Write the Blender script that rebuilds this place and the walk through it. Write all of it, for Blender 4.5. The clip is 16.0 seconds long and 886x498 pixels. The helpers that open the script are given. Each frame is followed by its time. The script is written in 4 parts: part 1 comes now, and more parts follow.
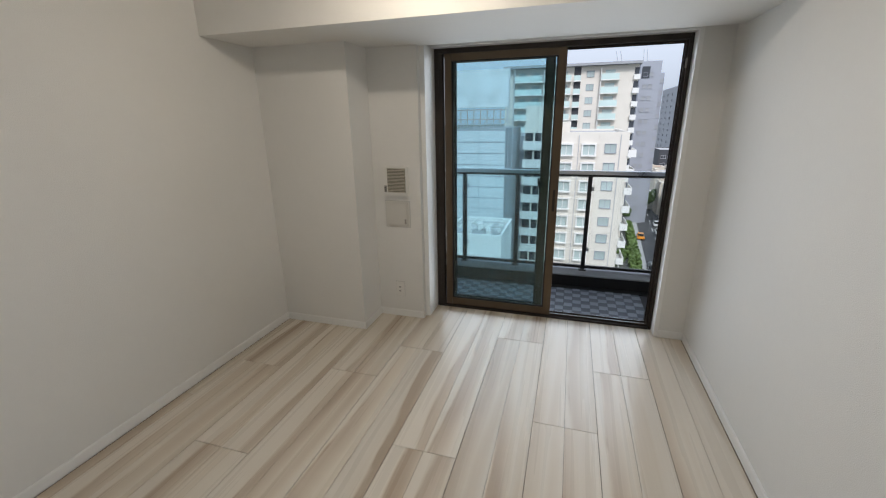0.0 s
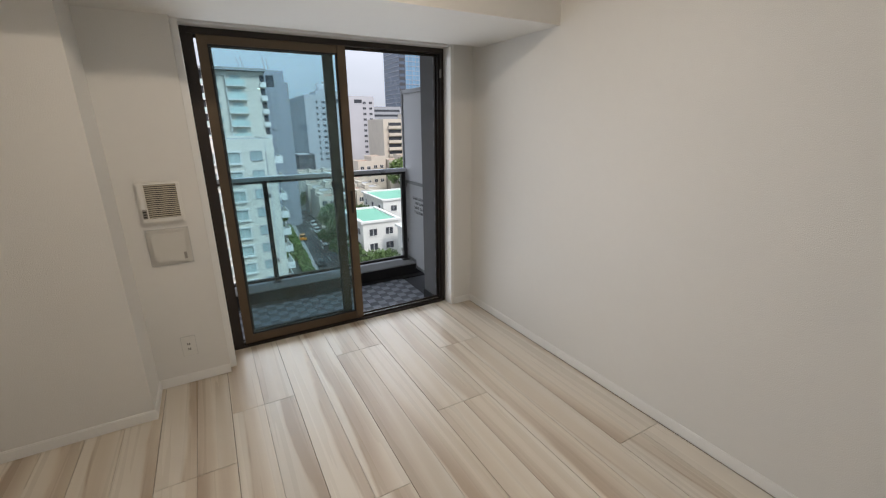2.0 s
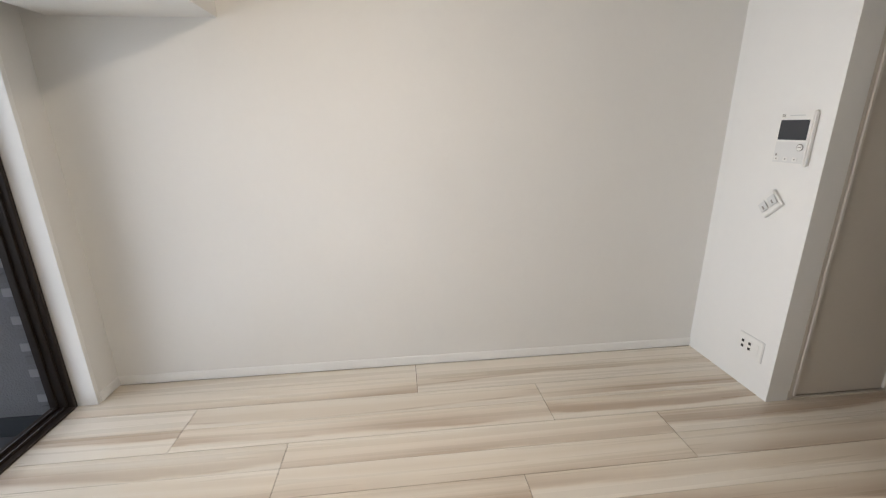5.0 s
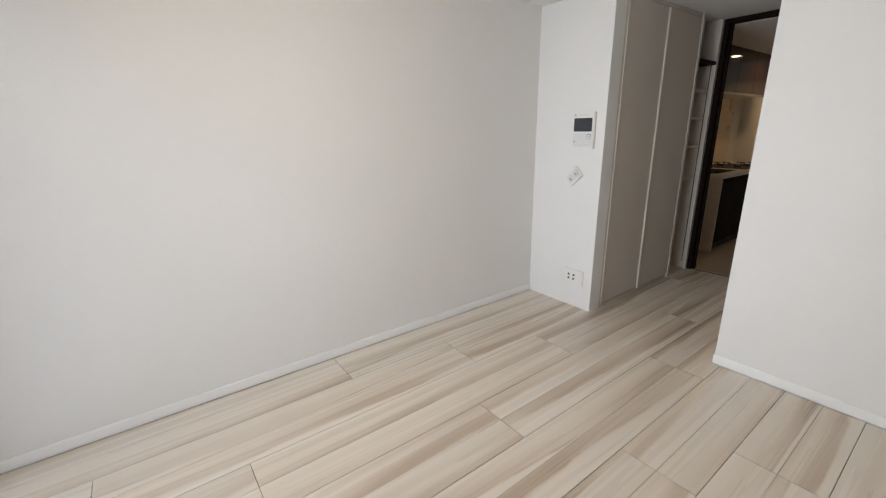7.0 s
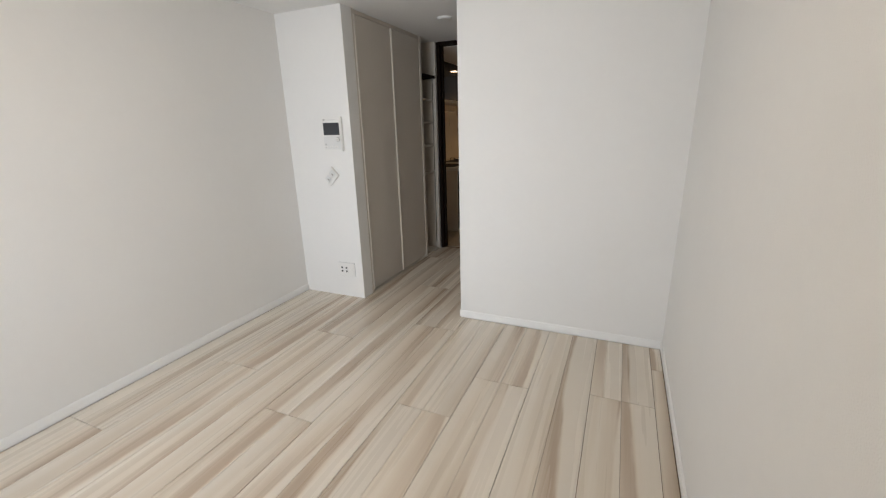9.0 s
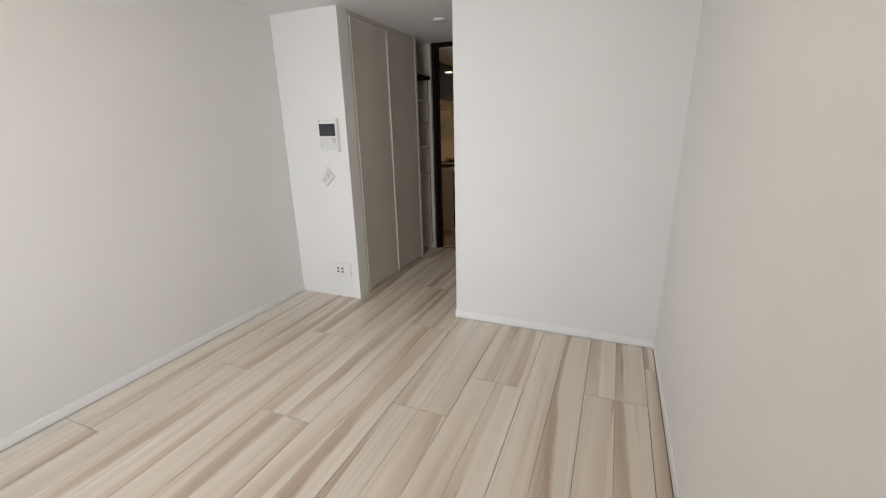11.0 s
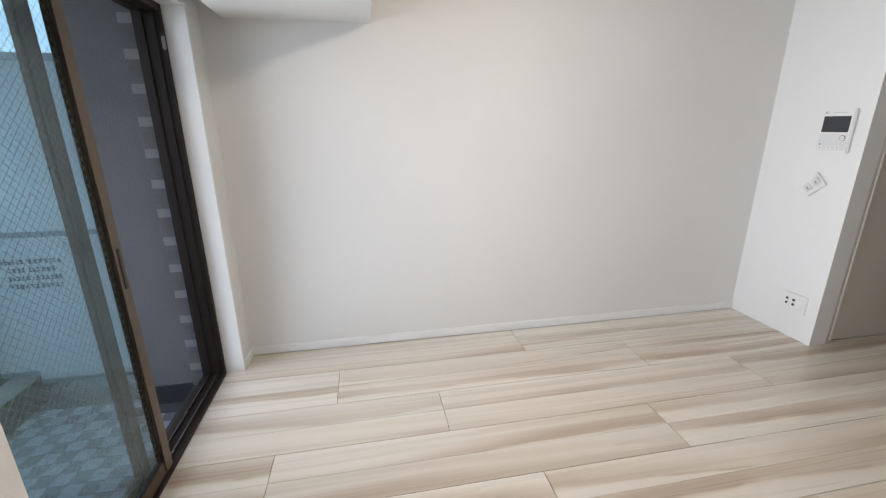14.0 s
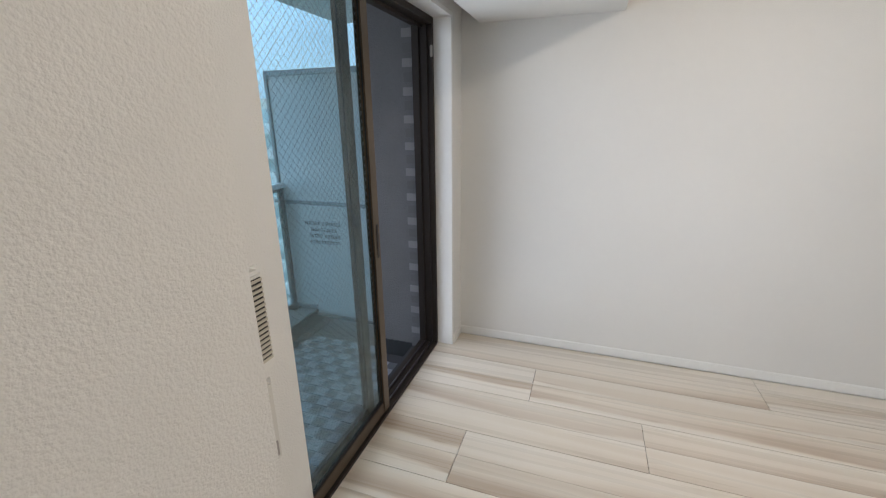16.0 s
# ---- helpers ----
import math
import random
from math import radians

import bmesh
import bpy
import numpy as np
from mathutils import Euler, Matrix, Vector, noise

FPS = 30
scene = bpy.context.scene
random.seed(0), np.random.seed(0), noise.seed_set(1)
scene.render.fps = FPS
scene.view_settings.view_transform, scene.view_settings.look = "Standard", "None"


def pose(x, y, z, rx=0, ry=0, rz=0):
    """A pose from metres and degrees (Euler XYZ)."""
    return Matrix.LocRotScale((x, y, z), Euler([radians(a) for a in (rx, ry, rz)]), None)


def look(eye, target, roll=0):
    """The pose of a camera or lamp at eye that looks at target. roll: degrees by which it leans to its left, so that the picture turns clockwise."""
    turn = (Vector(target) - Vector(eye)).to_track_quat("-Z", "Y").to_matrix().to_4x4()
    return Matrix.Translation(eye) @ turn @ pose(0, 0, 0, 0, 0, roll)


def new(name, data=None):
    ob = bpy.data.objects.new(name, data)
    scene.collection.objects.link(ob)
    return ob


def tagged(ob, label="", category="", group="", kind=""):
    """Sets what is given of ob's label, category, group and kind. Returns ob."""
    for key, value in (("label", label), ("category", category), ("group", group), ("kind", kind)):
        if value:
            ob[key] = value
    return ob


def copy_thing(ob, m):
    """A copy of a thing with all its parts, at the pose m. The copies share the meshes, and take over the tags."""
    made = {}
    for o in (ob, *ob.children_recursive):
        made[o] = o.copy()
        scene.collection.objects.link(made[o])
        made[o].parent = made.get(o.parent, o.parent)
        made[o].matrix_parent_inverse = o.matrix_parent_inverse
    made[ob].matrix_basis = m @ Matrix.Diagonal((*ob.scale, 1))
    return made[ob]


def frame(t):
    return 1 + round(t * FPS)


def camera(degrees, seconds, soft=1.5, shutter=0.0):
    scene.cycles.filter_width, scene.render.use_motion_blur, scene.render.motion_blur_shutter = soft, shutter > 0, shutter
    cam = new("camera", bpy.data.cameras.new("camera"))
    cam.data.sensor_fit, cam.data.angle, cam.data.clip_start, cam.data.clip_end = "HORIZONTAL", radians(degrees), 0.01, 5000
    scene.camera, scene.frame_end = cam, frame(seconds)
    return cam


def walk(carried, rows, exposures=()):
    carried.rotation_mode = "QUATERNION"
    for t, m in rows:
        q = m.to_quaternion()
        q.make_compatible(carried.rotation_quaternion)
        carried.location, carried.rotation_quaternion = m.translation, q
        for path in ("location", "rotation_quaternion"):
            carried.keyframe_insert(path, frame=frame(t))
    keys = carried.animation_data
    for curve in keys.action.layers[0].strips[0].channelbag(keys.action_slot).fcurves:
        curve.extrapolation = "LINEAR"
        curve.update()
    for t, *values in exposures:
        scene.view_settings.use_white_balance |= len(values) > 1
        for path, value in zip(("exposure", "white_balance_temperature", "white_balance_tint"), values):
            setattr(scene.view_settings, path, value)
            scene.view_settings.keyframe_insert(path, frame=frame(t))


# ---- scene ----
cam = camera(94.1, 16.0, soft=1.2)
PATH = [
    (0, (0.003, 0.06, 1.51), (-0.557, 1.886, 0.916), -0.8),
    (0.5, (-0.259, 0.046, 1.504), (-0.564, 1.932, 0.914), -0.7),
    (1, (-0.474, 0.115, 1.483), (-0.404, 2.025, 0.893), -0.6),
    (1.5, (-0.697, 0.195, 1.488), (-0.181, 2.034, 0.896), -0.5),
    (2, (-0.969, 0.261, 1.473), (-0.032, 1.93, 0.892), -0.5),
    (2.5, (-1.174, 0.395, 1.461), (0.122, 1.806, 0.885), -0.5),
    (3, (-1.321, 0.567, 1.463), (0.239, 1.68, 0.89), -0.6),
    (3.5, (-1.467, 0.796, 1.463), (0.296, 1.552, 0.896), -0.5),
    (4, (-1.482, 0.988, 1.461), (0.39, 1.404, 0.895), -0.5),
    (4.5, (-1.495, 1.133, 1.474), (0.42, 1.227, 0.904), -0.6),
    (7, (-1.498, 2.099, 1.423), (0.042, 0.952, 0.863), -1.0),
    (7.5, (-1.559, 2.169, 1.422), (-0.195, 0.822, 0.855), -0.9),
    (8, (-1.625, 2.207, 1.427), (-0.462, 0.683, 0.858), -1.2),
    (8.5, (-1.683, 2.181, 1.429), (-0.729, 0.519, 0.857), -1.0),
    (9, (-1.747, 2.166, 1.433), (-0.981, 0.41, 0.862), -1.5),
    (10.1, (-1.75, 2.178, 1.44), (-1.172, 0.352, 0.868), -1.4),
    (11.5, (-1.743, 2.194, 1.447), (-0.797, 0.527, 0.877), -1.2),
    (12, (-1.734, 2.22, 1.44), (-0.542, 0.717, 0.874), -1.0),
    (12.5, (-1.753, 2.223, 1.446), (-0.311, 0.961, 0.876), -1.0),
    (13, (-1.761, 2.236, 1.437), (-0.116, 1.248, 0.872), -0.7),
    (13.5, (-1.765, 2.243, 1.448), (0.025, 1.561, 0.873), -0.5),
    (14, (-1.741, 2.244, 1.446), (0.138, 1.892, 0.87), -0.4),
    (14.5, (-1.713, 2.255, 1.466), (0.193, 2.243, 0.872), -0.4),
    (15, (-1.697, 2.268, 1.47), (0.187, 2.564, 0.869), -0.6),
    (15.5, (-1.688, 2.285, 1.473), (0.134, 2.813, 0.87), -0.4),
    (16, (-1.703, 2.272, 1.466), (0.089, 2.899, 0.871), -0.6),
]
EXPOSURES = [
    (0.0, -0.66, 6550, 12), (0.5, -0.66, 6650, 13), (1.0, -0.64, 6750, 13), (1.5, -0.60, 6800, 14), (2.0, -0.59, 6950, 15), (2.5, -0.56, 7280, 16), (3.0, -0.47, 7580, 19),
    (3.5, -0.38, 8020, 20), (4.0, -0.21, 7180, 17), (4.5, -0.03, 6830, 15), (7.0, -0.06, 6500, 15), (8.0, -0.03, 6610, 15), (9.0, -0.01, 6550, 14),
    (11.5, -0.03, 6550, 15), (12.5, -0.04, 6300, 15), (13.0, 0.01, 6230, 13), (13.5, 0.14, 6180, 13), (14.0, 0.10, 6300, 15), (14.5, 0.01, 6600, 16), (15.0, -0.09, 6560, 16), (16.0, -0.15, 6360, 14),
]
walk(cam, [(t, look(eye, target, roll)) for t, eye, target, roll in PATH], EXPOSURES)

# ---- world and lights ----
SKY = bpy.data.worlds.new("sky")
scene.world = SKY
SKY.use_nodes = True
_n, _l = SKY.node_tree.nodes, SKY.node_tree.links
_sky = _n.new("ShaderNodeTexSky")
_sky.sky_type, _sky.sun_disc = "NISHITA", False
_sky.sun_elevation, _sky.sun_rotation = radians(42), radians(164)
_tc, _cl, _ramp, _mix = _n.new("ShaderNodeTexCoord"), _n.new("ShaderNodeTexNoise"), _n.new("ShaderNodeValToRGB"), _n.new("ShaderNodeMix")
_mp = _n.new("ShaderNodeMapping")
_mp.inputs["Scale"].default_value = (1.0, 1.0, 3.5)
_cl.inputs["Scale"].default_value, _cl.inputs["Detail"].default_value = 1.6, 7
_ramp.color_ramp.elements[0].position, _ramp.color_ramp.elements[1].position = 0.3, 0.62
_ramp.color_ramp.elements[0].color, _ramp.color_ramp.elements[1].color = (0.62, 0.62, 0.62, 1), (1, 1, 1, 1)
_mix.data_type = "RGBA"
_mix.inputs["B"].default_value = (8.05, 9.2, 10.95, 1)
_l.new(_tc.outputs["Generated"], _mp.inputs["Vector"])
_l.new(_mp.outputs["Vector"], _cl.inputs["Vector"])
_l.new(_cl.outputs["Fac"], _ramp.inputs["Fac"])
_l.new(_ramp.outputs["Color"], _mix.inputs["Factor"])
_l.new(_sky.outputs["Color"], _mix.inputs["A"])
# an overcast dome: three times brighter overhead than at the horizon
_sep, _up, _lum = _n.new("ShaderNodeSeparateXYZ"), _n.new("ShaderNodeMapRange"), _n.new("ShaderNodeVectorMath")
_up.inputs["From Min"].default_value, _up.inputs["From Max"].default_value = 0.05, 1.0
_up.inputs["To Min"].default_value, _up.inputs["To Max"].default_value = 0.86, 2.9
_lum.operation = "SCALE"
_l.new(_tc.outputs["Generated"], _sep.inputs["Vector"])
_l.new(_sep.outputs["Z"], _up.inputs["Value"])
_l.new(_mix.outputs["Result"], _lum.inputs[0])
_l.new(_up.outputs["Result"], _lum.inputs["Scale"])
_l.new(_lum.outputs["Vector"], _n["Background"].inputs["Color"])
_n["Background"].inputs["Strength"].default_value = 0.135


def lamp(name, kind, energy, color, m, **extra):
    data = bpy.data.lights.new(name, kind)
    data.energy, data.color = energy, color
    for key, value in extra.items():
        if key == "size":
            data.size = value
        elif key == "size_y":
            data.shape, data.size_y = "RECTANGLE", value
        elif key == "radius":
            data.shadow_soft_size = value
        elif key == "angle":
            data.angle = value
        elif key == "spread":
            data.spread = value
    ob = new(name, data)
    ob.matrix_world = m
    return ob


lamp("sun", "SUN", 3.7, (1.0, 0.985, 0.965), look((0, 0, 46), (-14, 50, 0)), angle=radians(12))
lamp("window_skylight", "AREA", 22, (0.80, 0.905, 1.0), look((-0.16, 3.145, 1.0), (-0.16, 0, 1.0)), size=1.6, size_y=1.9, spread=radians(104))
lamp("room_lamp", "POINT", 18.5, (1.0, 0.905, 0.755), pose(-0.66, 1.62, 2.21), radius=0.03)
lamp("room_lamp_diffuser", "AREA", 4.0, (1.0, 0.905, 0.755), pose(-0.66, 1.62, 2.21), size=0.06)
lamp("kitchen_downlight", "SPOT", 10.5, (1.0, 0.64, 0.29), pose(0.30, -4.42, 2.22), radius=0.04).data.spot_size = radians(150)


# ---- materials ----
def nodes_of(name):
    m = bpy.data.materials.new(name)
    m.use_nodes = True
    return m, m.node_tree.nodes, m.node_tree.links, m.node_tree.nodes["Principled BSDF"]


def surface(name, color, rough=0.6, metal=0.0, vary=0.06, scale=6.0, bump=0.0, bump_scale=150.0, bump_size=0.002, each=0.0, spec=0.5, weave=(1.0, 1.0, 1.0)):
    """A painted or plain surface: colour varied at two scales, uneven gloss, fine relief."""
    m, n, l, b = nodes_of(name)
    tc = n.new("ShaderNodeTexCoord")
    big, small = n.new("ShaderNodeTexNoise"), n.new("ShaderNodeTexNoise")
    big.inputs["Scale"].default_value, big.inputs["Detail"].default_value = scale, 4
    small.inputs["Scale"].default_value, small.inputs["Detail"].default_value = scale * 14, 3
    for t in (big, small):
        l.new(tc.outputs["Object"], t.inputs["Vector"])
    add = n.new("ShaderNodeMath")
    add.operation = "MULTIPLY_ADD"
    l.new(small.outputs["Fac"], add.inputs[0])
    add.inputs[1].default_value = 0.4
    l.new(big.outputs["Fac"], add.inputs[2])
    last = add.outputs[0]
    if each:
        info = n.new("ShaderNodeObjectInfo")
        more = n.new("ShaderNodeMath")
        more.operation = "MULTIPLY_ADD"
        l.new(info.outputs["Random"], more.inputs[0])
        more.inputs[1].default_value = each
        l.new(last, more.inputs[2])
        last = more.outputs[0]
    rmp = n.new("ShaderNodeMapRange")
    rmp.inputs["From Min"].default_value, rmp.inputs["From Max"].default_value = 0.35, 1.05 + each
    rmp.inputs["To Min"].default_value, rmp.inputs["To Max"].default_value = 1 - vary, 1 + vary
    l.new(last, rmp.inputs["Value"])
    mul = n.new("ShaderNodeVectorMath")
    mul.operation = "SCALE"
    mul.inputs[0].default_value = color
    l.new(rmp.outputs["Result"], mul.inputs["Scale"])
    l.new(mul.outputs["Vector"], b.inputs["Base Color"])
    rr = n.new("ShaderNodeMapRange")
    rr.inputs["To Min"].default_value, rr.inputs["To Max"].default_value = max(rough - 0.08, 0.02), min(rough + 0.08, 1)
    l.new(big.outputs["Fac"], rr.inputs["Value"])
    l.new(rr.outputs["Result"], b.inputs["Roughness"])
    b.inputs["Metallic"].default_value = metal
    b.inputs["Specular IOR Level"].default_value = spec
    if bump:
        tex, bp = n.new("ShaderNodeTexNoise"), n.new("ShaderNodeBump")
        tex.inputs["Scale"].default_value, tex.inputs["Detail"].default_value = bump_scale, 2.5
        mp = n.new("ShaderNodeMapping")
        mp.inputs["Scale"].default_value = weave
        l.new(tc.outputs["Object"], mp.inputs["Vector"])
        l.new(mp.outputs["Vector"], tex.inputs["Vector"])
        l.new(tex.outputs["Fac"], bp.inputs["Height"])
        bp.inputs["Strength"].default_value, bp.inputs["Distance"].default_value = bump, bump_size
        l.new(bp.outputs["Normal"], b.inputs["Normal"])
    return m


def wood_floor():
    """Pale ash strips: cream wood with a soft brown heart band that wanders along each strip, fine grain, satin lacquer."""
    m, n, l, b = nodes_of("pale_ash_board")
    tc, info, geo = n.new("ShaderNodeTexCoord"), n.new("ShaderNodeObjectInfo"), n.new("ShaderNodeNewGeometry")
    white = n.new("ShaderNodeTexWhiteNoise")
    white.noise_dimensions = "2D"
    seed = n.new("ShaderNodeCombineXYZ")
    l.new(geo.outputs["Random Per Island"], seed.inputs["X"])
    l.new(info.outputs["Random"], seed.inputs["Y"])
    l.new(seed.outputs["Vector"], white.inputs["Vector"])
    rnd = n.new("ShaderNodeSeparateXYZ")
    l.new(white.outputs["Color"], rnd.inputs["Vector"])

    def calc(op, a, c, d=None):
        k = n.new("ShaderNodeMath")
        k.operation = op
        for sock, v in zip(k.inputs, (a, c, d)):
            if v is None:
                continue
            if isinstance(v, (int, float)):
                sock.default_value = v
            else:
                l.new(v, sock)
        return k.outputs[0]

    def span(v, a, c, lo, hi, kind="LINEAR"):
        k = n.new("ShaderNodeMapRange")
        k.interpolation_type = kind
        for name, val in (("From Min", a), ("From Max", c), ("To Min", lo), ("To Max", hi)):
            k.inputs[name].default_value = val
        l.new(v, k.inputs["Value"])
        return k.outputs["Result"]

    shift = n.new("ShaderNodeVectorMath")
    shift.operation = "SCALE"
    shift.inputs["Scale"].default_value = 61.0
    l.new(white.outputs["Color"], shift.inputs[0])
    pos = n.new("ShaderNodeVectorMath")
    l.new(tc.outputs["UV"], pos.inputs[0])
    l.new(shift.outputs["Vector"], pos.inputs[1])

    def noise(su, sv, detail, distort=0.0):
        mp, tx = n.new("ShaderNodeMapping"), n.new("ShaderNodeTexNoise")
        mp.inputs["Scale"].default_value = (su, sv, 1.0)
        tx.inputs["Scale"].default_value, tx.inputs["Detail"].default_value, tx.inputs["Distortion"].default_value = 1.0, detail, distort
        l.new(pos.outputs["Vector"], mp.inputs["Vector"])
        l.new(mp.outputs["Vector"], tx.inputs["Vector"])
        return tx.outputs["Fac"]

    uv = n.new("ShaderNodeSeparateXYZ")
    l.new(tc.outputs["UV"], uv.inputs["Vector"])
    slow, quick, along = noise(0.25, 0.42, 1.0), noise(0.9, 2.0, 3.0, 0.4), noise(0.3, 0.6, 1.0)
    streaks, fine = noise(4.0, 0.4, 2.0, 0.4), noise(42.0, 5.0, 2.0)
    across = calc("MULTIPLY_ADD", slow, 1.5, calc("MULTIPLY_ADD", quick, 0.16, calc("ADD", uv.outputs["X"], -0.83)))
    centre = span(rnd.outputs["X"], 0, 1, -0.12, 1.12)
    away = calc("SUBTRACT", across, centre)
    # one flank fades slowly, the other ends in a fairly sharp edge
    soft = span(away, -0.02, 0.62, 1.0, 0.0, "SMOOTHSTEP")
    hard = span(away, -0.26, -0.06, 0.0, 1.0, "SMOOTHSTEP")
    band = calc("MULTIPLY", soft, hard)
    second = calc("MULTIPLY", span(calc("ABSOLUTE", calc("ADD", away, -0.62), 0.0), 0.02, 0.34, 1.0, 0.0, "SMOOTHSTEP"), span(rnd.outputs["Y"], 0, 1, 0.0, 0.7))
    both = calc("MULTIPLY", calc("MAXIMUM", band, second), span(along, 0.34, 0.62, 0.34, 1.0))
    rim = calc("MULTIPLY", span(calc("ABSOLUTE", calc("ADD", away, 0.15), 0.0), 0.0, 0.07, 1.0, 0.0, "SMOOTHSTEP"), span(quick, 0.42, 0.66, 0.0, 0.62))
    tint = calc("ADD", both, rim)
    tint = calc("MULTIPLY_ADD", calc("ADD", streaks, -0.5), 0.46, tint)
    tint = calc("MULTIPLY_ADD", calc("ADD", fine, -0.5), 0.16, tint)
    ramp = n.new("ShaderNodeValToRGB")
    e = ramp.color_ramp.elements
    e[0].position, e[0].color = 0.0, (0.702, 0.636, 0.545, 1)
    e[1].position, e[1].color = 1.25 / 1.3, (0.465, 0.366, 0.275, 1)
    for at, col in ((0.30, (0.645, 0.566, 0.463, 1)), (0.62, (0.568, 0.478, 0.382, 1))):
        k = e.new(at)
        k.color = col
    l.new(tint, ramp.inputs["Fac"])
    sc = n.new("ShaderNodeVectorMath")
    sc.operation = "SCALE"
    l.new(ramp.outputs["Color"], sc.inputs[0])
    l.new(span(rnd.outputs["Z"], 0, 1, 0.94, 1.05), sc.inputs["Scale"])
    l.new(sc.outputs["Vector"], b.inputs["Base Color"])
    l.new(span(streaks, 0, 1, 0.20, 0.36), b.inputs["Roughness"])
    bp = n.new("ShaderNodeBump")
    bp.inputs["Strength"].default_value, bp.inputs["Distance"].default_value = 0.12, 0.0006
    l.new(fine, bp.inputs["Height"])
    l.new(bp.outputs["Normal"], b.inputs["Normal"])
    return m


def glass(name, color, rough=0.0):
    m, n, l, b = nodes_of(name)
    b.inputs["Base Color"].default_value = (*color, 1)
    b.inputs["Transmission Weight"].default_value, b.inputs["Roughness"].default_value, b.inputs["IOR"].default_value = 1.0, rough, 1.45
    return m


def glow(name, color, strength):
    m, n, l, b = nodes_of(name)
    b.inputs["Base Color"].default_value = (*color, 1)
    b.inputs["Emission Color"].default_value, b.inputs["Emission Strength"].default_value = (*color, 1), strength
    return m


WALLPAPER = surface("white_wallpaper", (0.775, 0.762, 0.733), 0.75, vary=0.02, scale=2.0, bump=0.62, bump_scale=280, bump_size=0.0022, weave=(1.0, 1.0, 1.0))
CEILING = surface("ceiling_paper", (0.80, 0.785, 0.76), 0.8, vary=0.02, scale=2.0, bump=0.4, bump_scale=170, bump_size=0.002)
WHITE_TRIM = surface("white_trim", (0.85, 0.842, 0.82), 0.42, vary=0.02, scale=4.0)
BOARD = wood_floor()
SUBFLOOR = surface("dark_joint", (0.16, 0.105, 0.068), 0.8)
BRONZE = surface("bronze_aluminium", (0.135, 0.098, 0.066), 0.34, metal=0.7, vary=0.12, scale=9.0)
BRONZE_DARK = surface("dark_bronze", (0.035, 0.026, 0.021), 0.45, metal=0.3, vary=0.12, scale=9.0)
RUBBER = surface("black_rubber", (0.015, 0.015, 0.016), 0.6)
CHROME = surface("brushed_steel", (0.62, 0.61, 0.6), 0.25, metal=1.0, vary=0.05, scale=20.0)
TEAL_GLASS = glass("tinted_wired_glass", (0.51, 0.79, 0.88))
OUTER_GLASS = glass("clear_outer_glass", (0.97, 0.99, 0.99))
CLEAR_GLASS = glass("rail_glass", (0.93, 0.98, 0.97))
WIRE = surface("wire", (0.22, 0.25, 0.26), 0.5, metal=0.6)
PLASTIC = surface("white_plastic", (0.78, 0.765, 0.73), 0.38, vary=0.02, scale=8.0)
PLASTIC_GREY = surface("grey_plastic", (0.33, 0.31, 0.285), 0.45, vary=0.04)
PLASTIC_DULL = surface("dull_cream_plastic", (0.66, 0.64, 0.595), 0.45, vary=0.03, scale=8.0)
PAD_GREY = surface("off_white_plastic", (0.69, 0.685, 0.665), 0.4, vary=0.02, scale=8.0)
BASEBOARD = surface("white_skirting", (0.845, 0.837, 0.815), 0.45, vary=0.02, scale=4.0)
SWITCH_GREY = surface("pale_grey_plastic", (0.56, 0.555, 0.54), 0.4, vary=0.03)
LOUVRE = surface("tan_louvre", (0.56, 0.51, 0.42), 0.5, vary=0.04)
SLOT = surface("dark_slot", (0.03, 0.028, 0.025), 0.7)
SCREEN = surface("dark_screen", (0.045, 0.048, 0.055), 0.18, vary=0.02)
DOOR_PANEL = surface("greige_door_panel", (0.60, 0.55, 0.485), 0.4, vary=0.025, scale=3.0)
DOOR_EDGE = surface("door_pull", (0.67, 0.625, 0.565), 0.35, vary=0.02)
FRAME_DARK = surface("dark_wood_frame", (0.013, 0.008, 0.006), 0.7, spec=0.06, vary=0.15, scale=12.0)
CABINET_DARK = surface("dark_gloss_cabinet", (0.020, 0.011, 0.007), 0.06, vary=0.2, scale=5.0, spec=0.22)
CABINET_MATT = surface("dark_satin_cabinet", (0.012, 0.008, 0.006), 0.6, vary=0.2, scale=5.0, spec=0.05)
CREAM = surface("cream_panel", (0.62, 0.55, 0.45), 0.4, vary=0.03)
BACKSPLASH = surface("beige_splashback", (0.60, 0.50, 0.37), 0.3, vary=0.04)
WORKTOP = surface("pale_worktop", (0.66, 0.61, 0.54), 0.3, vary=0.06, scale=40.0)
IRON = surface("cast_iron", (0.02, 0.02, 0.02), 0.55)
DOWNLIGHT_LENS = glow("warm_lens", (1.0, 0.74, 0.46), 40.0)
CONCRETE_DARK = surface("grey_render_wall", (0.20, 0.203, 0.217), 0.85, vary=0.10, scale=4.0, bump=0.9, bump_scale=95, bump_size=0.006)
TILE_LIGHT = surface("pale_wall_tile", (0.31, 0.31, 0.33), 0.5, vary=0.08, each=0.2)
TILE_DARK = surface("slate_wall_tile", (0.17, 0.17, 0.182), 0.55, vary=0.08, each=0.3)
SKIRT_DARK = surface("dark_skirt", (0.045, 0.05, 0.055), 0.6)
PANEL_GREY = surface("pale_grey_panel", (0.62, 0.63, 0.65), 0.5, vary=0.03, scale=2.0)
ALU_GREY = surface("grey_aluminium", (0.30, 0.31, 0.32), 0.4, metal=0.5, vary=0.05)
INK = surface("dark_print", (0.06, 0.06, 0.065), 0.7)
